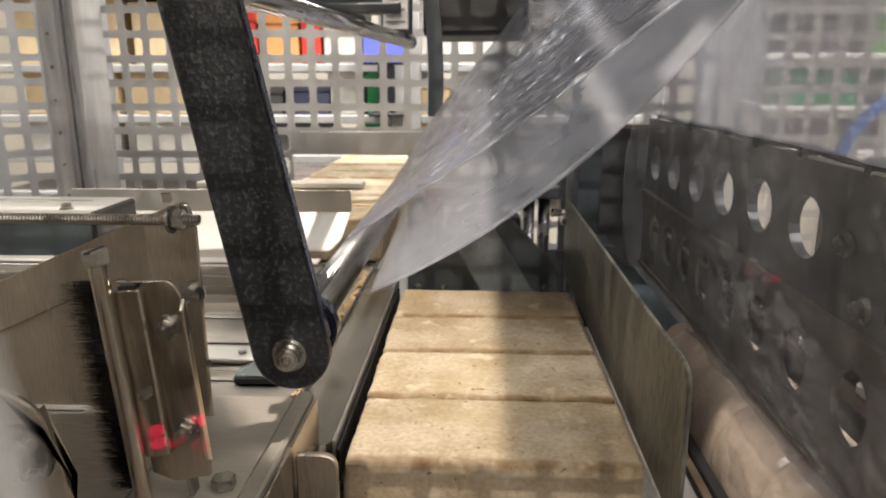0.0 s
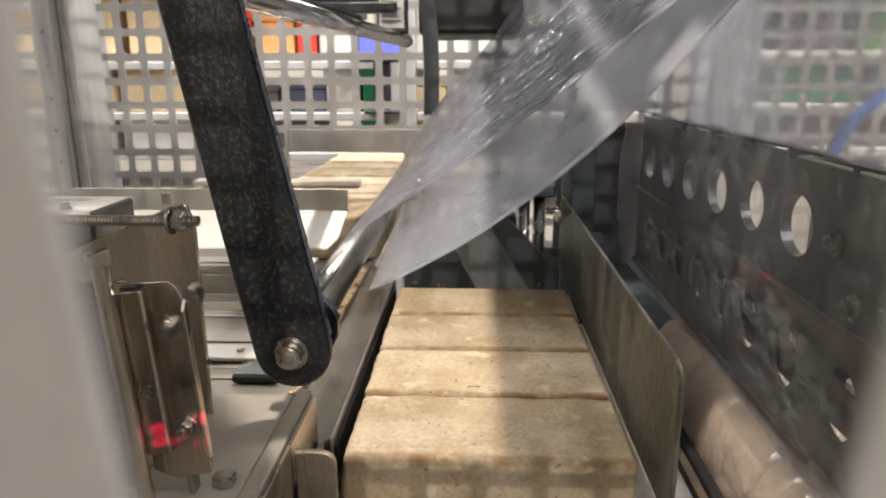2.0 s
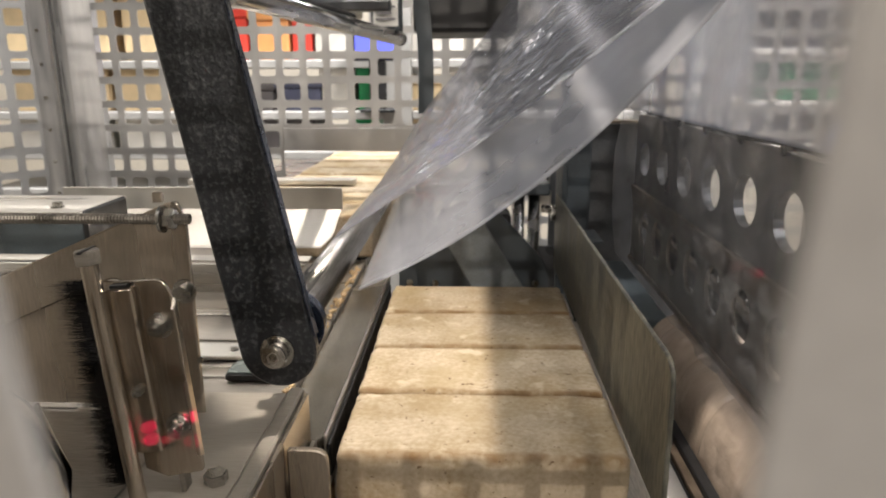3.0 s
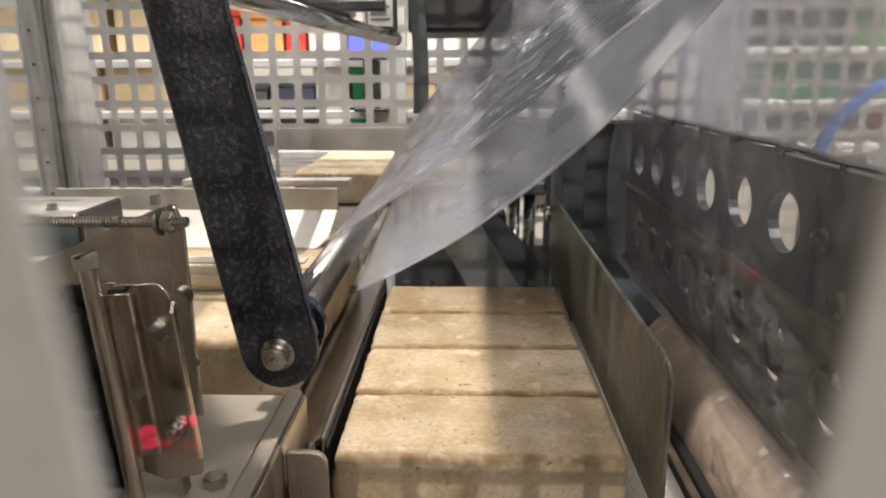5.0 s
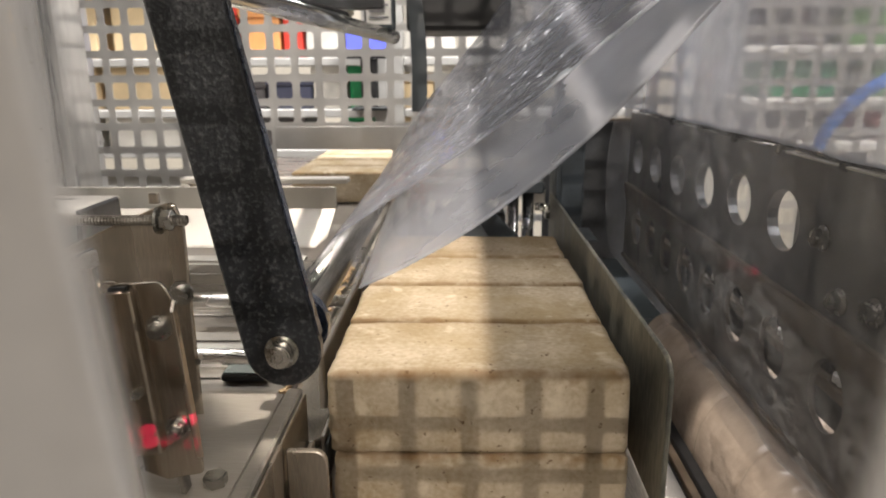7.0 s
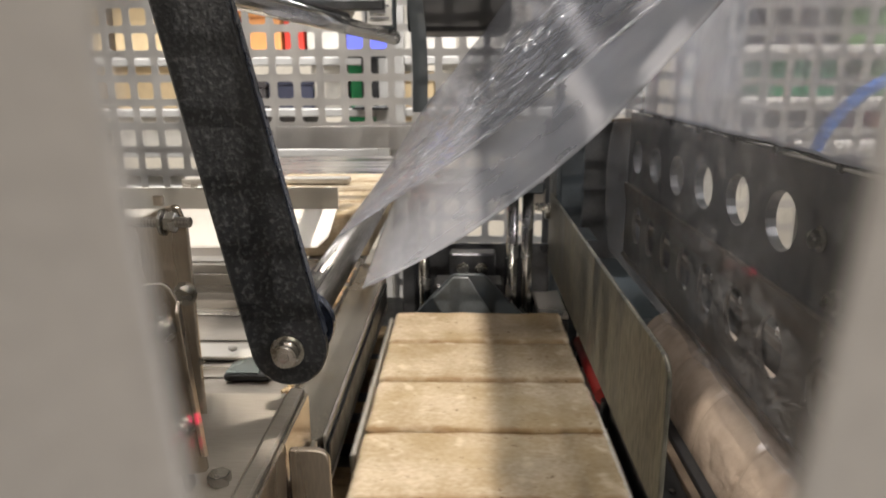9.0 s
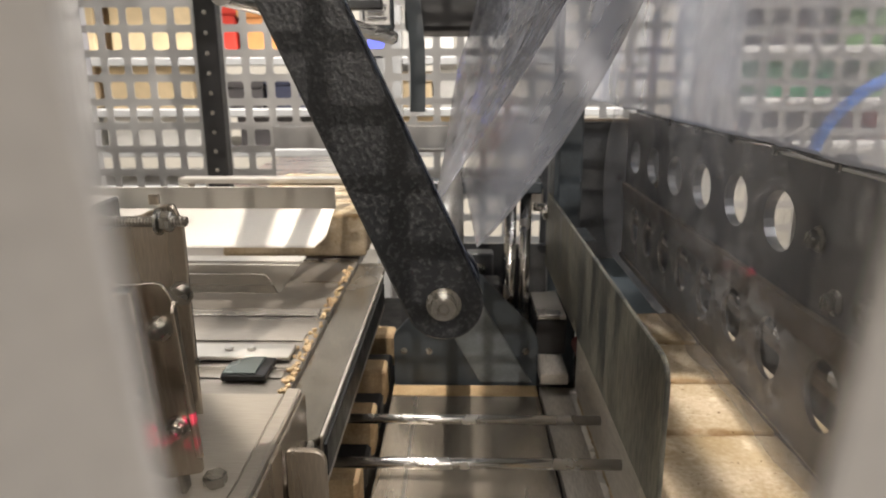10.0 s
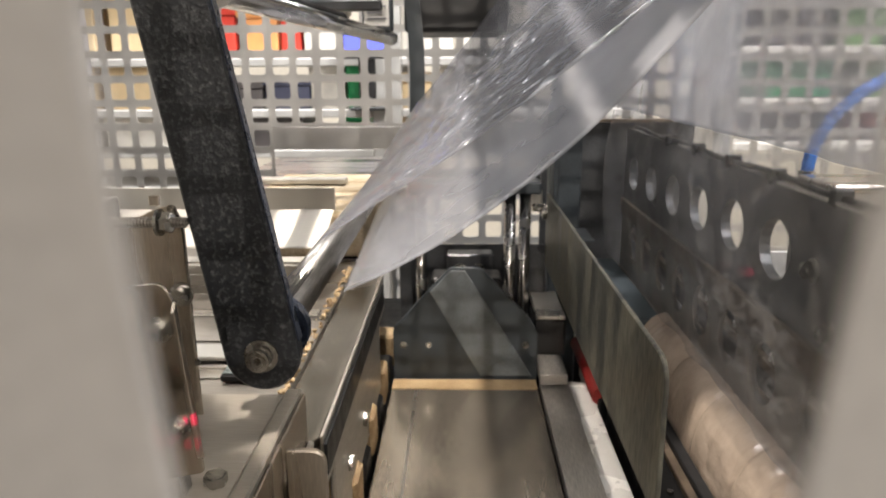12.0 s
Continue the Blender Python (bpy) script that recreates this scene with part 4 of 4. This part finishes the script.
part("housing", box(-0.068, 0.060, 0.88, 1.05, 1.350, 1.70, 0.006, 2), BLACK, hd)
part("side_housing", box(-0.20, -0.105, 0.87, 1.02, 1.385, 1.70, 0.006, 2), PAINT2, hd)
part("cross_beam", box(-0.6, 0.5, 0.95, 1.03, 1.701, 1.76, 0.003), PAINT2, hd)
# added out of view: a sheet on a post that blocks the rear hall lamp
part("blocker_post", box(-0.56, -0.52, 0.985, 0.999, 1.7605, 2.0595, 0.001), PAINT2, hd)
part("rear_blocker", box(-0.95, 0.12, 0.99, 0.994, 2.06, 2.46, 0.001), PAINT2, hd, "unseen dark sheet that keeps hall light off the front")
# added unseen sheet; its slanted edge casts the block's diagonal shadow
part("front_blocker", prism([(-0.50, 0.06), (-0.0145, 0.06), (-0.0145, 0.2958), (-0.125, 0.4503), (-0.50, 0.4503)], "z", 1.7605, 1.766, 0.001), PAINT2, hd, "unseen slant-cut sheet that shades the mounting block")
# added unseen strips; the slots between them let bands of overhead light through
part("top_blocker", box(-0.0140, 0.0290, 0.10, 1.10, 1.7605, 1.766, 0.001), PAINT2, hd)
part("top_blocker", box(0.0293, 0.0339, 0.10, 0.63, 1.7605, 1.766, 0.001), PAINT2, hd)
part("top_blocker", box(0.0342, 0.0428, 0.10, 1.10, 1.7605, 1.766, 0.001), PAINT2, hd)
part("top_blocker", box(0.0502, 0.070, 0.10, 1.10, 1.7605, 1.766, 0.001), PAINT2, hd)
part("top_blocker", box(0.0705, 0.0935, 0.535, 1.10, 1.7605, 1.766, 0.001), PAINT2, hd)
part("top_blocker", box(0.094, 0.50, 0.10, 1.10, 1.7605, 1.766, 0.001), PAINT2, hd)
lb = empty("paper_label", "white paper label with grey print lines", "label")
part("paper", box(-0.1145, -0.0845, 0.8645, 0.8655, 1.357, 1.405, 0.0002), WHITEM, lb)
part("backing", box(-0.117, -0.082, 0.866, 0.8695, 1.354, 1.42, 0.0004), PAINT2, lb)
for k in range(5):
    part("print_bar", box(-0.111, -0.088 - 0.004 * (k % 2), 0.8638, 0.8643, 1.364 + 0.007 * k, 1.3665 + 0.007 * k, 0.0001), GREYB, lb)

# ---- swing arm with film roller ----
PX, PZ, AL = -0.163, 1.545, 0.384
arm = empty("swing_arm", "dark hammered-paint swing arm carrying a film roller", "swing arm", at=(PX, 0, PZ))
w = 0.0196
pts = [(-w + 0.0002, 0.05), (w - 0.0080, 0.05)]
pts += [(w * math.cos(a), -AL + w * math.sin(a)) for a in [-math.pi * k / 14 for k in range(15)]]
part("arm_bar", prism(pts, "y", 0.318, 0.3260, 0.0012), PAINT, arm)
part("painted_edge", prism([(w + 0.0002, -AL + 0.004), (w + 0.0010, -AL + 0.004), (w - 0.0070, 0.05), (w - 0.0078, 0.05)], "y", 0.3186, 0.3254, 0.0003), EDGEP, arm, "glossy navy painted edge")
part("pivot_boss", rod((0, 0.312, 0.0), (0, 0.364, 0.0), 0.022, 24, bevel=0.002), PAINT, arm)
part("end_lobe", rod((0.0020, 0.3262, -AL + 0.005), (0.0020, 0.3380, -AL + 0.005), 0.0120, 32, bevel=0.001), BLACK, arm)
part("roller_flange", rod((0.0020, 0.3382, -AL + 0.005), (0.0020, 0.3480, -AL + 0.005), 0.0186, 40, bevel=0.001), EDGEP, arm, "glossy dark roller end flange")
rb = part("roller", rod((0, 0.3482, -AL + 0.004), (0, 0.80, -AL + 0.004), 0.0118, 32, bevel=0.0006), ROLLM, arm, "polished steel film roller", smooth=True)
grng = random.Random(21)
for k in range(16):
    a = 0.95 + 0.095 * k
    ya, yb = 0.352 + grng.uniform(0, 0.02), 0.405 + grng.uniform(0, 0.03)
    part("grip_line", rod((0.0119 * math.cos(a), ya, -AL + 0.004 + 0.0119 * math.sin(a)), (0.0119 * math.cos(a), yb, -AL + 0.004 + 0.0119 * math.sin(a)), grng.uniform(0.0003, 0.0006), 6), BLACK, rb)
part("washer", rod((0, 0.3178, -AL), (0, 0.3160, -AL), 0.0087, 32, bevel=0.0003), ZINC, arm)
screw = part("cap_screw", rod((0, 0.3159, -AL), (0, 0.3085, -AL), 0.0060, 28, bevel=0.0009), POLISHZ, arm, "hexagon socket cap screw")
# flat darker hexagon and bright disc stand in for the socket's shade and glint
part("socket", rod((0, 0.30845, -AL), (0, 0.3082, -AL), 0.0032, 6), TABLE, screw)
part("socket_glint", rod((0.0004, 0.30815, -AL + 0.0006), (0.0004, 0.30800, -AL + 0.0006), 0.0023, 6), POLISHZ, screw, "bright disc drawn as the glint in the socket")
piv = empty("pivot_shaft", "steel pivot shaft of the swing arm", "shaft")
part("shaft", rod((PX, 0.365, PZ), (PX, 0.80, PZ), 0.012, 24), STEEL_Y, piv)
part("bearing", box(PX - 0.03, PX + 0.03, 0.765, 0.795, PZ + 0.0125, PZ + 0.16, 0.003), PAINT2, piv)

# ---- film ----
R0 = (PX + AL * math.sin(radians(10.8)), PZ - AL * math.cos(radians(10.8)))
ANCH = (0.30, 1.50)
film = empty("packing_film", "clear wrinkled polythene film stretched from the roller", "film", at=(R0[0], 0, R0[1]))


def curve_pts(keys, n):
    """A smooth line through a few points."""
    out_, m = [], len(keys)
    for k in range(n + 1):
        u = k / n * (m - 1)
        i = min(m - 2, int(u))
        f = u - i
        p0, p1, p2, p3 = (Vector(keys[max(0, min(m - 1, i + d))]) for d in (-1, 0, 1, 2))
        out_.append(tuple(0.5 * ((2 * p1) + (p2 - p0) * f + (2 * p0 - 5 * p1 + 4 * p2 - p3) * f * f + (3 * p1 - p0 - 3 * p2 + p3) * f ** 3)))
    return out_


def wrinkle(amp, seed):
    def f(x, y, z):
        q = Vector((x * 9 + seed, y * 22 + seed, z * 9))
        return amp * (noise.noise(q) + 0.5 * noise.noise(q * 2.6))
    return f


up = [(-0.0985, 1.1815), (-0.030, 1.2265), (0.0216, 1.2615), (0.111, 1.330), (0.200, 1.406), (0.30, 1.5)]
dn = [(-0.0800, 1.1420), (-0.040, 1.1610), (0.019, 1.197), (0.095, 1.259), (0.176, 1.348), (0.30, 1.496)]
up_far = [(-0.0985, 1.1815), (-0.072, 1.225), (-0.045, 1.264), (0.040, 1.370), (0.110, 1.455), (0.150, 1.5)]
dn_far = [(-0.084, 1.1565), (-0.055, 1.190), (-0.010, 1.236), (0.060, 1.318), (0.130, 1.415), (0.19, 1.496)]


def ruled(near, far, y0, y1, thick, ny, wave):
    """A film ply spanned between its near and its far edge line."""
    b = bmesh.new()
    grid = []
    n = len(near)
    for j in range(ny + 1):
        f = j / ny
        row = []
        for k in range(n):
            p = Vector(near[k]) * (1 - f) + Vector(far[k]) * f
            y = y0 + (y1 - y0) * f
            o = wave(p.x, y, p.y) * min(1.0, k / 5) * min(1.0, j / 3)
            row.append([b.verts.new((p.x - o * 0.6, y, p.y + o * 0.8 + s * thick)) for s in (0, 1)])
        grid.append(row)
    for j in range(ny):
        for k in range(n - 1):
            for s in (0, 1):
                b.faces.new((grid[j][k][s], grid[j][k + 1][s], grid[j + 1][k + 1][s], grid[j + 1][k][s]))
        for k in (0, n - 1):
            b.faces.new((grid[j][k][0], grid[j][k][1], grid[j + 1][k][1], grid[j + 1][k][0]))
    for j in (0, ny):
        for k in range(n - 1):
            b.faces.new((grid[j][k][0], grid[j][k + 1][0], grid[j][k + 1][1], grid[j][k][1]))
    return b


for nm, keys, sd in (("upper_ply", up, 1.0), ("lower_ply", dn, 7.0)):
    keys = [(x - R0[0], z - R0[1]) for x, z in keys]
    far = [(x - R0[0], z - R0[1]) for x, z in (up_far if nm == "upper_ply" else dn_far)]
    ply = part(nm, ruled(curve_pts(keys, 44), curve_pts(far, 44), 0.50, 0.79, 0.00003, 32, wrinkle(0.0030 if nm == "upper_ply" else 0.0010, sd)), FILM if nm == "upper_ply" else FILM2, film, smooth=True)
    if nm == "upper_ply":
        part("edge_bead", swept([(x, 0.4995, z) for x, z in curve_pts(keys, 44)], 0.00006, 6), BEAD, ply, "whitish folded film edge")
for o in film.children_recursive:
    o.visible_shadow = False
cur = empty("film_curtain", "clear film web hanging before the sealing jaw", "film")
part("lower_web", sheet(curve_pts([(0.196, 1.072), (0.191, 1.12), (0.190, 1.18), (0.194, 1.2595)], 24), 0.26, 0.90, 0.00012, 44, wave=wrinkle(0.006, 3.0)), CURTAIN, cur, smooth=True)
part("upper_web", sheet(curve_pts([(0.194, 1.2600), (0.197, 1.31), (0.215, 1.42), (0.30, 1.56)], 24), 0.26, 1.14, 0.00012, 60, wave=wrinkle(0.006, 3.0)), CURTAIN2, cur, smooth=True)


# ---- briquettes ----
BW, BD, BHT = 0.170, 0.0806, 0.0510


def briquette_mesh(seed):
    rg = random.Random(seed)
    bm = box(-BW / 2, BW / 2, -BD / 2, BD / 2, 0, BHT, 0.0)
    bmesh.ops.subdivide_edges(bm, edges=bm.edges[:], cuts=1, use_grid_fill=True)
    es = [e for e in bm.edges if len(e.link_faces) == 2 and e.calc_face_angle() > 0.5]
    bmesh.ops.bevel(bm, geom=es, offset=0.0055, segments=3, affect="EDGES", profile=0.6)
    bmesh.ops.subdivide_edges(bm, edges=[e for e in bm.edges if e.calc_length() > 0.02], cuts=4, use_grid_fill=True)
    for v in bm.verts:
        q = v.co * 60 + Vector((seed * 7.3, 0, 0))
        d = 0.0009 * noise.noise(q) + 0.0007 * noise.noise(q * 3.1)
        v.co += Vector((d * 1.2, d, d if v.co.z > 0.002 else 0))
        v.co.x *= 1 - 0.01 * (v.co.z / BHT) * rg.random()
    me = bpy.data.meshes.new("briquette")
    for f in bm.faces:
        f.smooth = True
    bm.to_mesh(me)
    bm.free()
    me.materials.append(BRIQ)
    return me


BM = [briquette_mesh(s) for s in range(5)]
YC = [0.348 + BD / 2 + k * (BD + 0.0010) for k in range(4)]
brng = random.Random(2)


def briquette(x, y, z, group):
    ob = new("wood_briquette", BM[brng.randrange(5)])
    ob.matrix_world = pose(x, y, z, 0, 0, brng.choice((0, 180)) + brng.uniform(-0.5, 0.5))
    return tagged(ob, "pale pressed-sawdust fuel briquette with worn edges", "briquette", group)


def tone_wood():
    """Each briquette differs a little in tone."""
    nt = BRIQ.node_tree
    b = nt.nodes["Principled BSDF"]
    src = b.inputs["Base Color"].links[0].from_socket
    info = nt.nodes.new("ShaderNodeObjectInfo")
    hs = nt.nodes.new("ShaderNodeHueSaturation")
    mr = nt.nodes.new("ShaderNodeMapRange")
    mr.inputs["To Min"].default_value, mr.inputs["To Max"].default_value = 0.86, 1.12
    nt.links.new(info.outputs["Random"], mr.inputs[0])
    nt.links.new(mr.outputs[0], hs.inputs["Value"])
    nt.links.new(src, hs.inputs["Color"])
    # scorched long edges, where the press closes
    tc = nt.nodes.new("ShaderNodeTexCoord")
    sp = nt.nodes.new("ShaderNodeSeparateXYZ")
    nt.links.new(tc.outputs["Object"], sp.inputs[0])
    ab = nt.nodes.new("ShaderNodeMath")
    ab.operation = "ABSOLUTE"
    nt.links.new(sp.outputs["Y"], ab.inputs[0])
    ns = nt.nodes.new("ShaderNodeTexNoise")
    ns.inputs["Scale"].default_value, ns.inputs["Detail"].default_value = 70, 4
    nt.links.new(tc.outputs["Object"], ns.inputs["Vector"])
    ad = nt.nodes.new("ShaderNodeMath")
    ad.operation = "MULTIPLY_ADD"
    ad.inputs[1].default_value = 0.012
    nt.links.new(ns.outputs["Fac"], ad.inputs[0])
    az = nt.nodes.new("ShaderNodeMath")
    az.operation = "ADD"
    nt.links.new(ab.outputs[0], az.inputs[0])
    nt.links.new(sp.outputs["Z"], az.inputs[1])
    nt.links.new(az.outputs[0], ad.inputs[2])
    ed = nt.nodes.new("ShaderNodeMapRange")
    ed.inputs["From Min"].default_value, ed.inputs["From Max"].default_value = BD / 2 + BHT - 0.0004, BD / 2 + BHT + 0.0052
    nt.links.new(ad.outputs[0], ed.inputs[0])
    mixc = nt.nodes.new("ShaderNodeMixRGB")
    mixc.inputs[2].default_value = (0.25, 0.155, 0.075, 1)
    nt.links.new(ed.outputs[0], mixc.inputs[0])
    nt.links.new(hs.outputs[0], mixc.inputs[1])
    # broad tan stains and scattered dark bark specks
    last = mixc
    for size, lo, hi, tone, most in ((16, 0.50, 0.72, (0.36, 0.265, 0.13, 1), 0.55), (210, 0.665, 0.73, (0.13, 0.07, 0.03, 1), 0.8), (55, 0.60, 0.70, (0.74, 0.65, 0.49, 1), 0.5)):
        nz = nt.nodes.new("ShaderNodeTexNoise")
        nz.inputs["Scale"].default_value, nz.inputs["Detail"].default_value = size, 3
        of = nt.nodes.new("ShaderNodeVectorMath")
        of.operation = "MULTIPLY_ADD"
        of.inputs[1].default_value = (1, 1, 1)
        nt.links.new(info.outputs["Random"], of.inputs[2])
        nt.links.new(tc.outputs["Object"], of.inputs[0])
        nt.links.new(of.outputs[0], nz.inputs["Vector"])
        mk = nt.nodes.new("ShaderNodeMapRange")
        mk.inputs["From Min"].default_value, mk.inputs["From Max"].default_value = lo, hi
        mk.inputs["To Max"].default_value = most
        nt.links.new(nz.outputs["Fac"], mk.inputs[0])
        mm = nt.nodes.new("ShaderNodeMixRGB")
        mm.inputs[2].default_value = tone
        nt.links.new(mk.outputs[0], mm.inputs[0])
        nt.links.new(last.outputs[0], mm.inputs[1])
        last = mm
    nt.links.new(last.outputs[0], b.inputs["Base Color"])


tone_wood()
XC, ZA = 0.010, 1.0410
row_a = [briquette(XC + brng.uniform(-.0015, .0015), y, ZA, "lower layer of briquettes") for y in YC]
row_b = [briquette(XC - 0.205 + brng.uniform(-.0015, .0015), y + 0.43, 1.0920, "upper layer of briquettes") for y in YC]
row_c = [briquette(XC - 0.205, y + 0.77, 1.0920, "queue of briquettes") for y in YC]
pack = [briquette(0.292, y, 0.9448 + h, "finished pack of briquettes") for y in YC for h in (0.0, 0.0514)]
creases = wrinkle(0.0006, 5.0)


def drawn_in(x, y, z):
    """The film sinks a little over each joint between two briquettes."""
    return creases(x, y, z) - 0.0022 * sum(math.exp(-((y - c - BD / 2) / 0.0022) ** 2) for c in YC)


skin = empty("pack_film", "clear film drawn over the finished pack of briquettes", "film")
part("cover", sheet(curve_pts([(0.1880, 0.949), (0.1882, 0.988), (0.1902, 1.010), (0.1950, 1.029), (0.2030, 1.0430), (0.2135, 1.0510), (0.226, 1.0532), (0.25, 1.0520), (0.30, 1.0505), (0.380, 1.0500)], 30), 0.335, 0.70, 0.0001, 150, wave=drawn_in), PACKF, skin, smooth=True)

# ---- pushers ----
push = empty("lower_pusher", "steel pusher plate on two long rods", "pusher", at=(-0.082, 0, 0))
part("push_plate", box(-0.004, 0.0, 0.40, 0.66, 0.982, 1.060, 0.0012), STEEL_Y, push)
for y, z in ((0.53, 1.016), (0.452, 1.022)):
    part("guide_rod", rod((-0.30, y, z), (-0.0042, y, z), 0.0042, 18), CHROME, push, smooth=True)
    part("rod_nut", rod((0.0002, y, z), (0.0032, y, z), 0.0068, 6, bevel=0.0005), ZINC, push)
pusher2 = empty("upper_pusher", "stainless pusher plate with rods on the infeed table", "pusher", at=(-0.292, 0, 0))
part("push_plate", box(-0.004, 0.0, 0.40, 0.64, 1.0925, 1.130, 0.001), STEEL, pusher2)
for y in (0.44, 0.56):
    part("guide_rod", rod((-0.22, y, 1.112), (-0.0042, y, 1.112), 0.0055, 18), CHROME, pusher2, smooth=True)


# ---- what moves ----
def motions():
    swing = [(0, 10.7), (0.5, 10.55), (1, 10.4), (1.5, 10.4), (2, 10.95), (2.5, 10.85), (3, 10.45), (5, 10.65), (5.5, 10.8), (6, 11.1), (6.5, 10.95),
             (7, 10.95), (9, 11.2), (9.3, 11.2), (9.4, 15.3), (9.5, 18.1), (9.6, 21.7), (9.7, 23.6), (9.8, 24.1), (10, 23.9), (10.1, 23.2), (10.2, 22.9),
             (10.3, 22.3), (10.4, 19.2), (10.5, 14.9), (10.6, 9.7), (10.7, 8.9), (10.8, 9.0), (11, 8.85), (11.5, 9.1), (12, 9.4)]
    walk(arm, [(t, pose(PX, 0, PZ, 0, -a, 0)) for t, a in swing])
    rest = math.atan2(ANCH[1] - R0[1], ANCH[0] - R0[0])
    rows = []
    for t, a in swing:
        x, z = PX + AL * math.sin(radians(a)), PZ - AL * math.cos(radians(a))
        turn = math.atan2(ANCH[1] - z, ANCH[0] - x) - rest + radians(1.5 * max(0.0, a - 11.2))
        rows.append((t, pose(x, 0, z, 0, -math.degrees(turn), 0)))
    walk(film, rows)

    # lift: down after the second layer is on it, rising at the end
    drop = 0.0815
    lift_rows = [(0, 0.0), (7.2, 0.0), (7.5, 0.0), (8.3, -drop), (8.8, -drop), (11.8, -drop), (11.9, -drop + 0.002), (12, -drop + 0.008)]
    walk(lift, [(t, pose(0, 0, ZA + d)) for t, d in lift_rows])

    # lower pusher, its face's place across the line
    face = [(0, -0.082), (8.85, -0.082), (8.9, -0.080), (9.0, -0.070), (9.1, -0.050), (9.2, -0.024), (9.3, -0.006), (9.4, 0.008), (9.5, 0.020), (9.6, 0.045), (9.7, 0.078),
            (9.8, 0.100), (9.9, 0.118), (10.0, 0.124), (10.7, 0.124), (10.8, 0.118), (10.9, 0.108), (11.0, 0.088), (11.1, 0.055), (11.2, 0.025), (11.3, -0.03), (11.4, -0.075), (11.5, -0.082), (12, -0.082)]
    walk(push, [(t, pose(x, 0, 0)) for t, x in face])

    def pushed(t, home):
        ts = [r[0] for r in face]
        return max(home, float(np.interp(min(t, 10.0), ts, [r[1] for r in face])) + BW / 2 + 0.001)

    fine = [8.85, 8.9, 9.0, 9.1, 9.2, 9.3, 9.4, 9.5, 9.6, 9.7, 9.8, 9.9, 10.0]
    side2 = [(6.0, 0.0), (6.1, 0.022), (6.2, 0.056), (6.3, 0.085), (6.4, 0.115), (6.5, 0.139), (6.6, 0.175), (6.7, 0.202), (6.8, 0.205)]
    for k, ob in enumerate(row_a):
        m = ob.matrix_world.copy()
        h = m.translation.x
        turn = Matrix.Rotation(m.to_euler().z, 4, "Z")
        rows = [(t, (h, m.translation.y, ZA + d)) for t, d in lift_rows[:5]]
        rows += [(t, (pushed(t, h), m.translation.y, ZA - drop)) for t in fine]
        rows += [(10.2, (pushed(10, h), m.translation.y, ZA - drop)), (10.5, (0.292, m.translation.y, 0.9448)), (12, (0.292, m.translation.y, 0.9448))]
        walk(ob, [(t, Matrix.Translation(p) @ turn) for t, p in rows])
    for k, ob in enumerate(row_b):
        m = ob.matrix_world.copy()
        h, y0 = m.translation.x, m.translation.y
        turn = Matrix.Rotation(m.to_euler().z, 4, "Z")
        zb = 1.0921
        rows = [(0, (h, y0, zb)), (4.0, (h, y0, zb)), (4.2, (h, y0 - 0.03, zb)), (4.8, (h, y0 - 0.33, zb)), (5.0, (h, y0 - 0.385, zb)), (5.3, (h, y0 - 0.43, zb))]
        yb = y0 - 0.43
        rows += [(t, (h + d, yb, zb)) for t, d in side2]
        hb = h + 0.205
        rows += [(7.2, (hb, yb, zb)), (7.5, (hb, yb, zb)), (8.3, (hb, yb, zb - drop)), (8.8, (hb, yb, zb - drop))]
        rows += [(t, (pushed(t, hb), yb, zb - drop)) for t in fine]
        rows += [(10.2, (pushed(10, hb), yb, zb - drop)), (10.5, (0.292, yb, 0.9962)), (12, (0.292, yb, 0.9962))]
        walk(ob, [(t, Matrix.Translation(p) @ turn) for t, p in rows])
    for ob in row_c:
        m = ob.matrix_world.copy()
        x, y, z = m.translation
        turn = Matrix.Rotation(m.to_euler().z, 4, "Z")
        walk(ob, [(t, Matrix.Translation((x, y - d, z)) @ turn) for t, d in ((0, 0), (7.3, 0), (8.4, 0.34), (12, 0.34))])
    walk(pusher2, [(t, pose(-0.292 + d, 0, 0)) for t, d in [(0, 0)] + side2 + [(7.25, 0.205), (8.3, 0.0), (12, 0)]])
    for ob in pack:
        m = ob.matrix_world.copy()
        x, y, z = m.translation
        turn = Matrix.Rotation(m.to_euler().z, 4, "Z")
        rows = [(0, (x, y, z))] + [(t, (max(x, pushed(t, XC) + BW + 0.002), y, z)) for t in fine] + [(10.3, (0.400, y, z)), (10.5, (0.465, y, z)), (12, (0.465, y, z))]
        walk(ob, [(t, Matrix.Translation(p) @ turn) for t, p in rows])
    walk(jaw, [(t, pose(JX, 0, d)) for t, d in ((0, 0), (11.6, 0), (11.8, -0.003), (11.9, -0.009), (12, -0.020))])


motions()
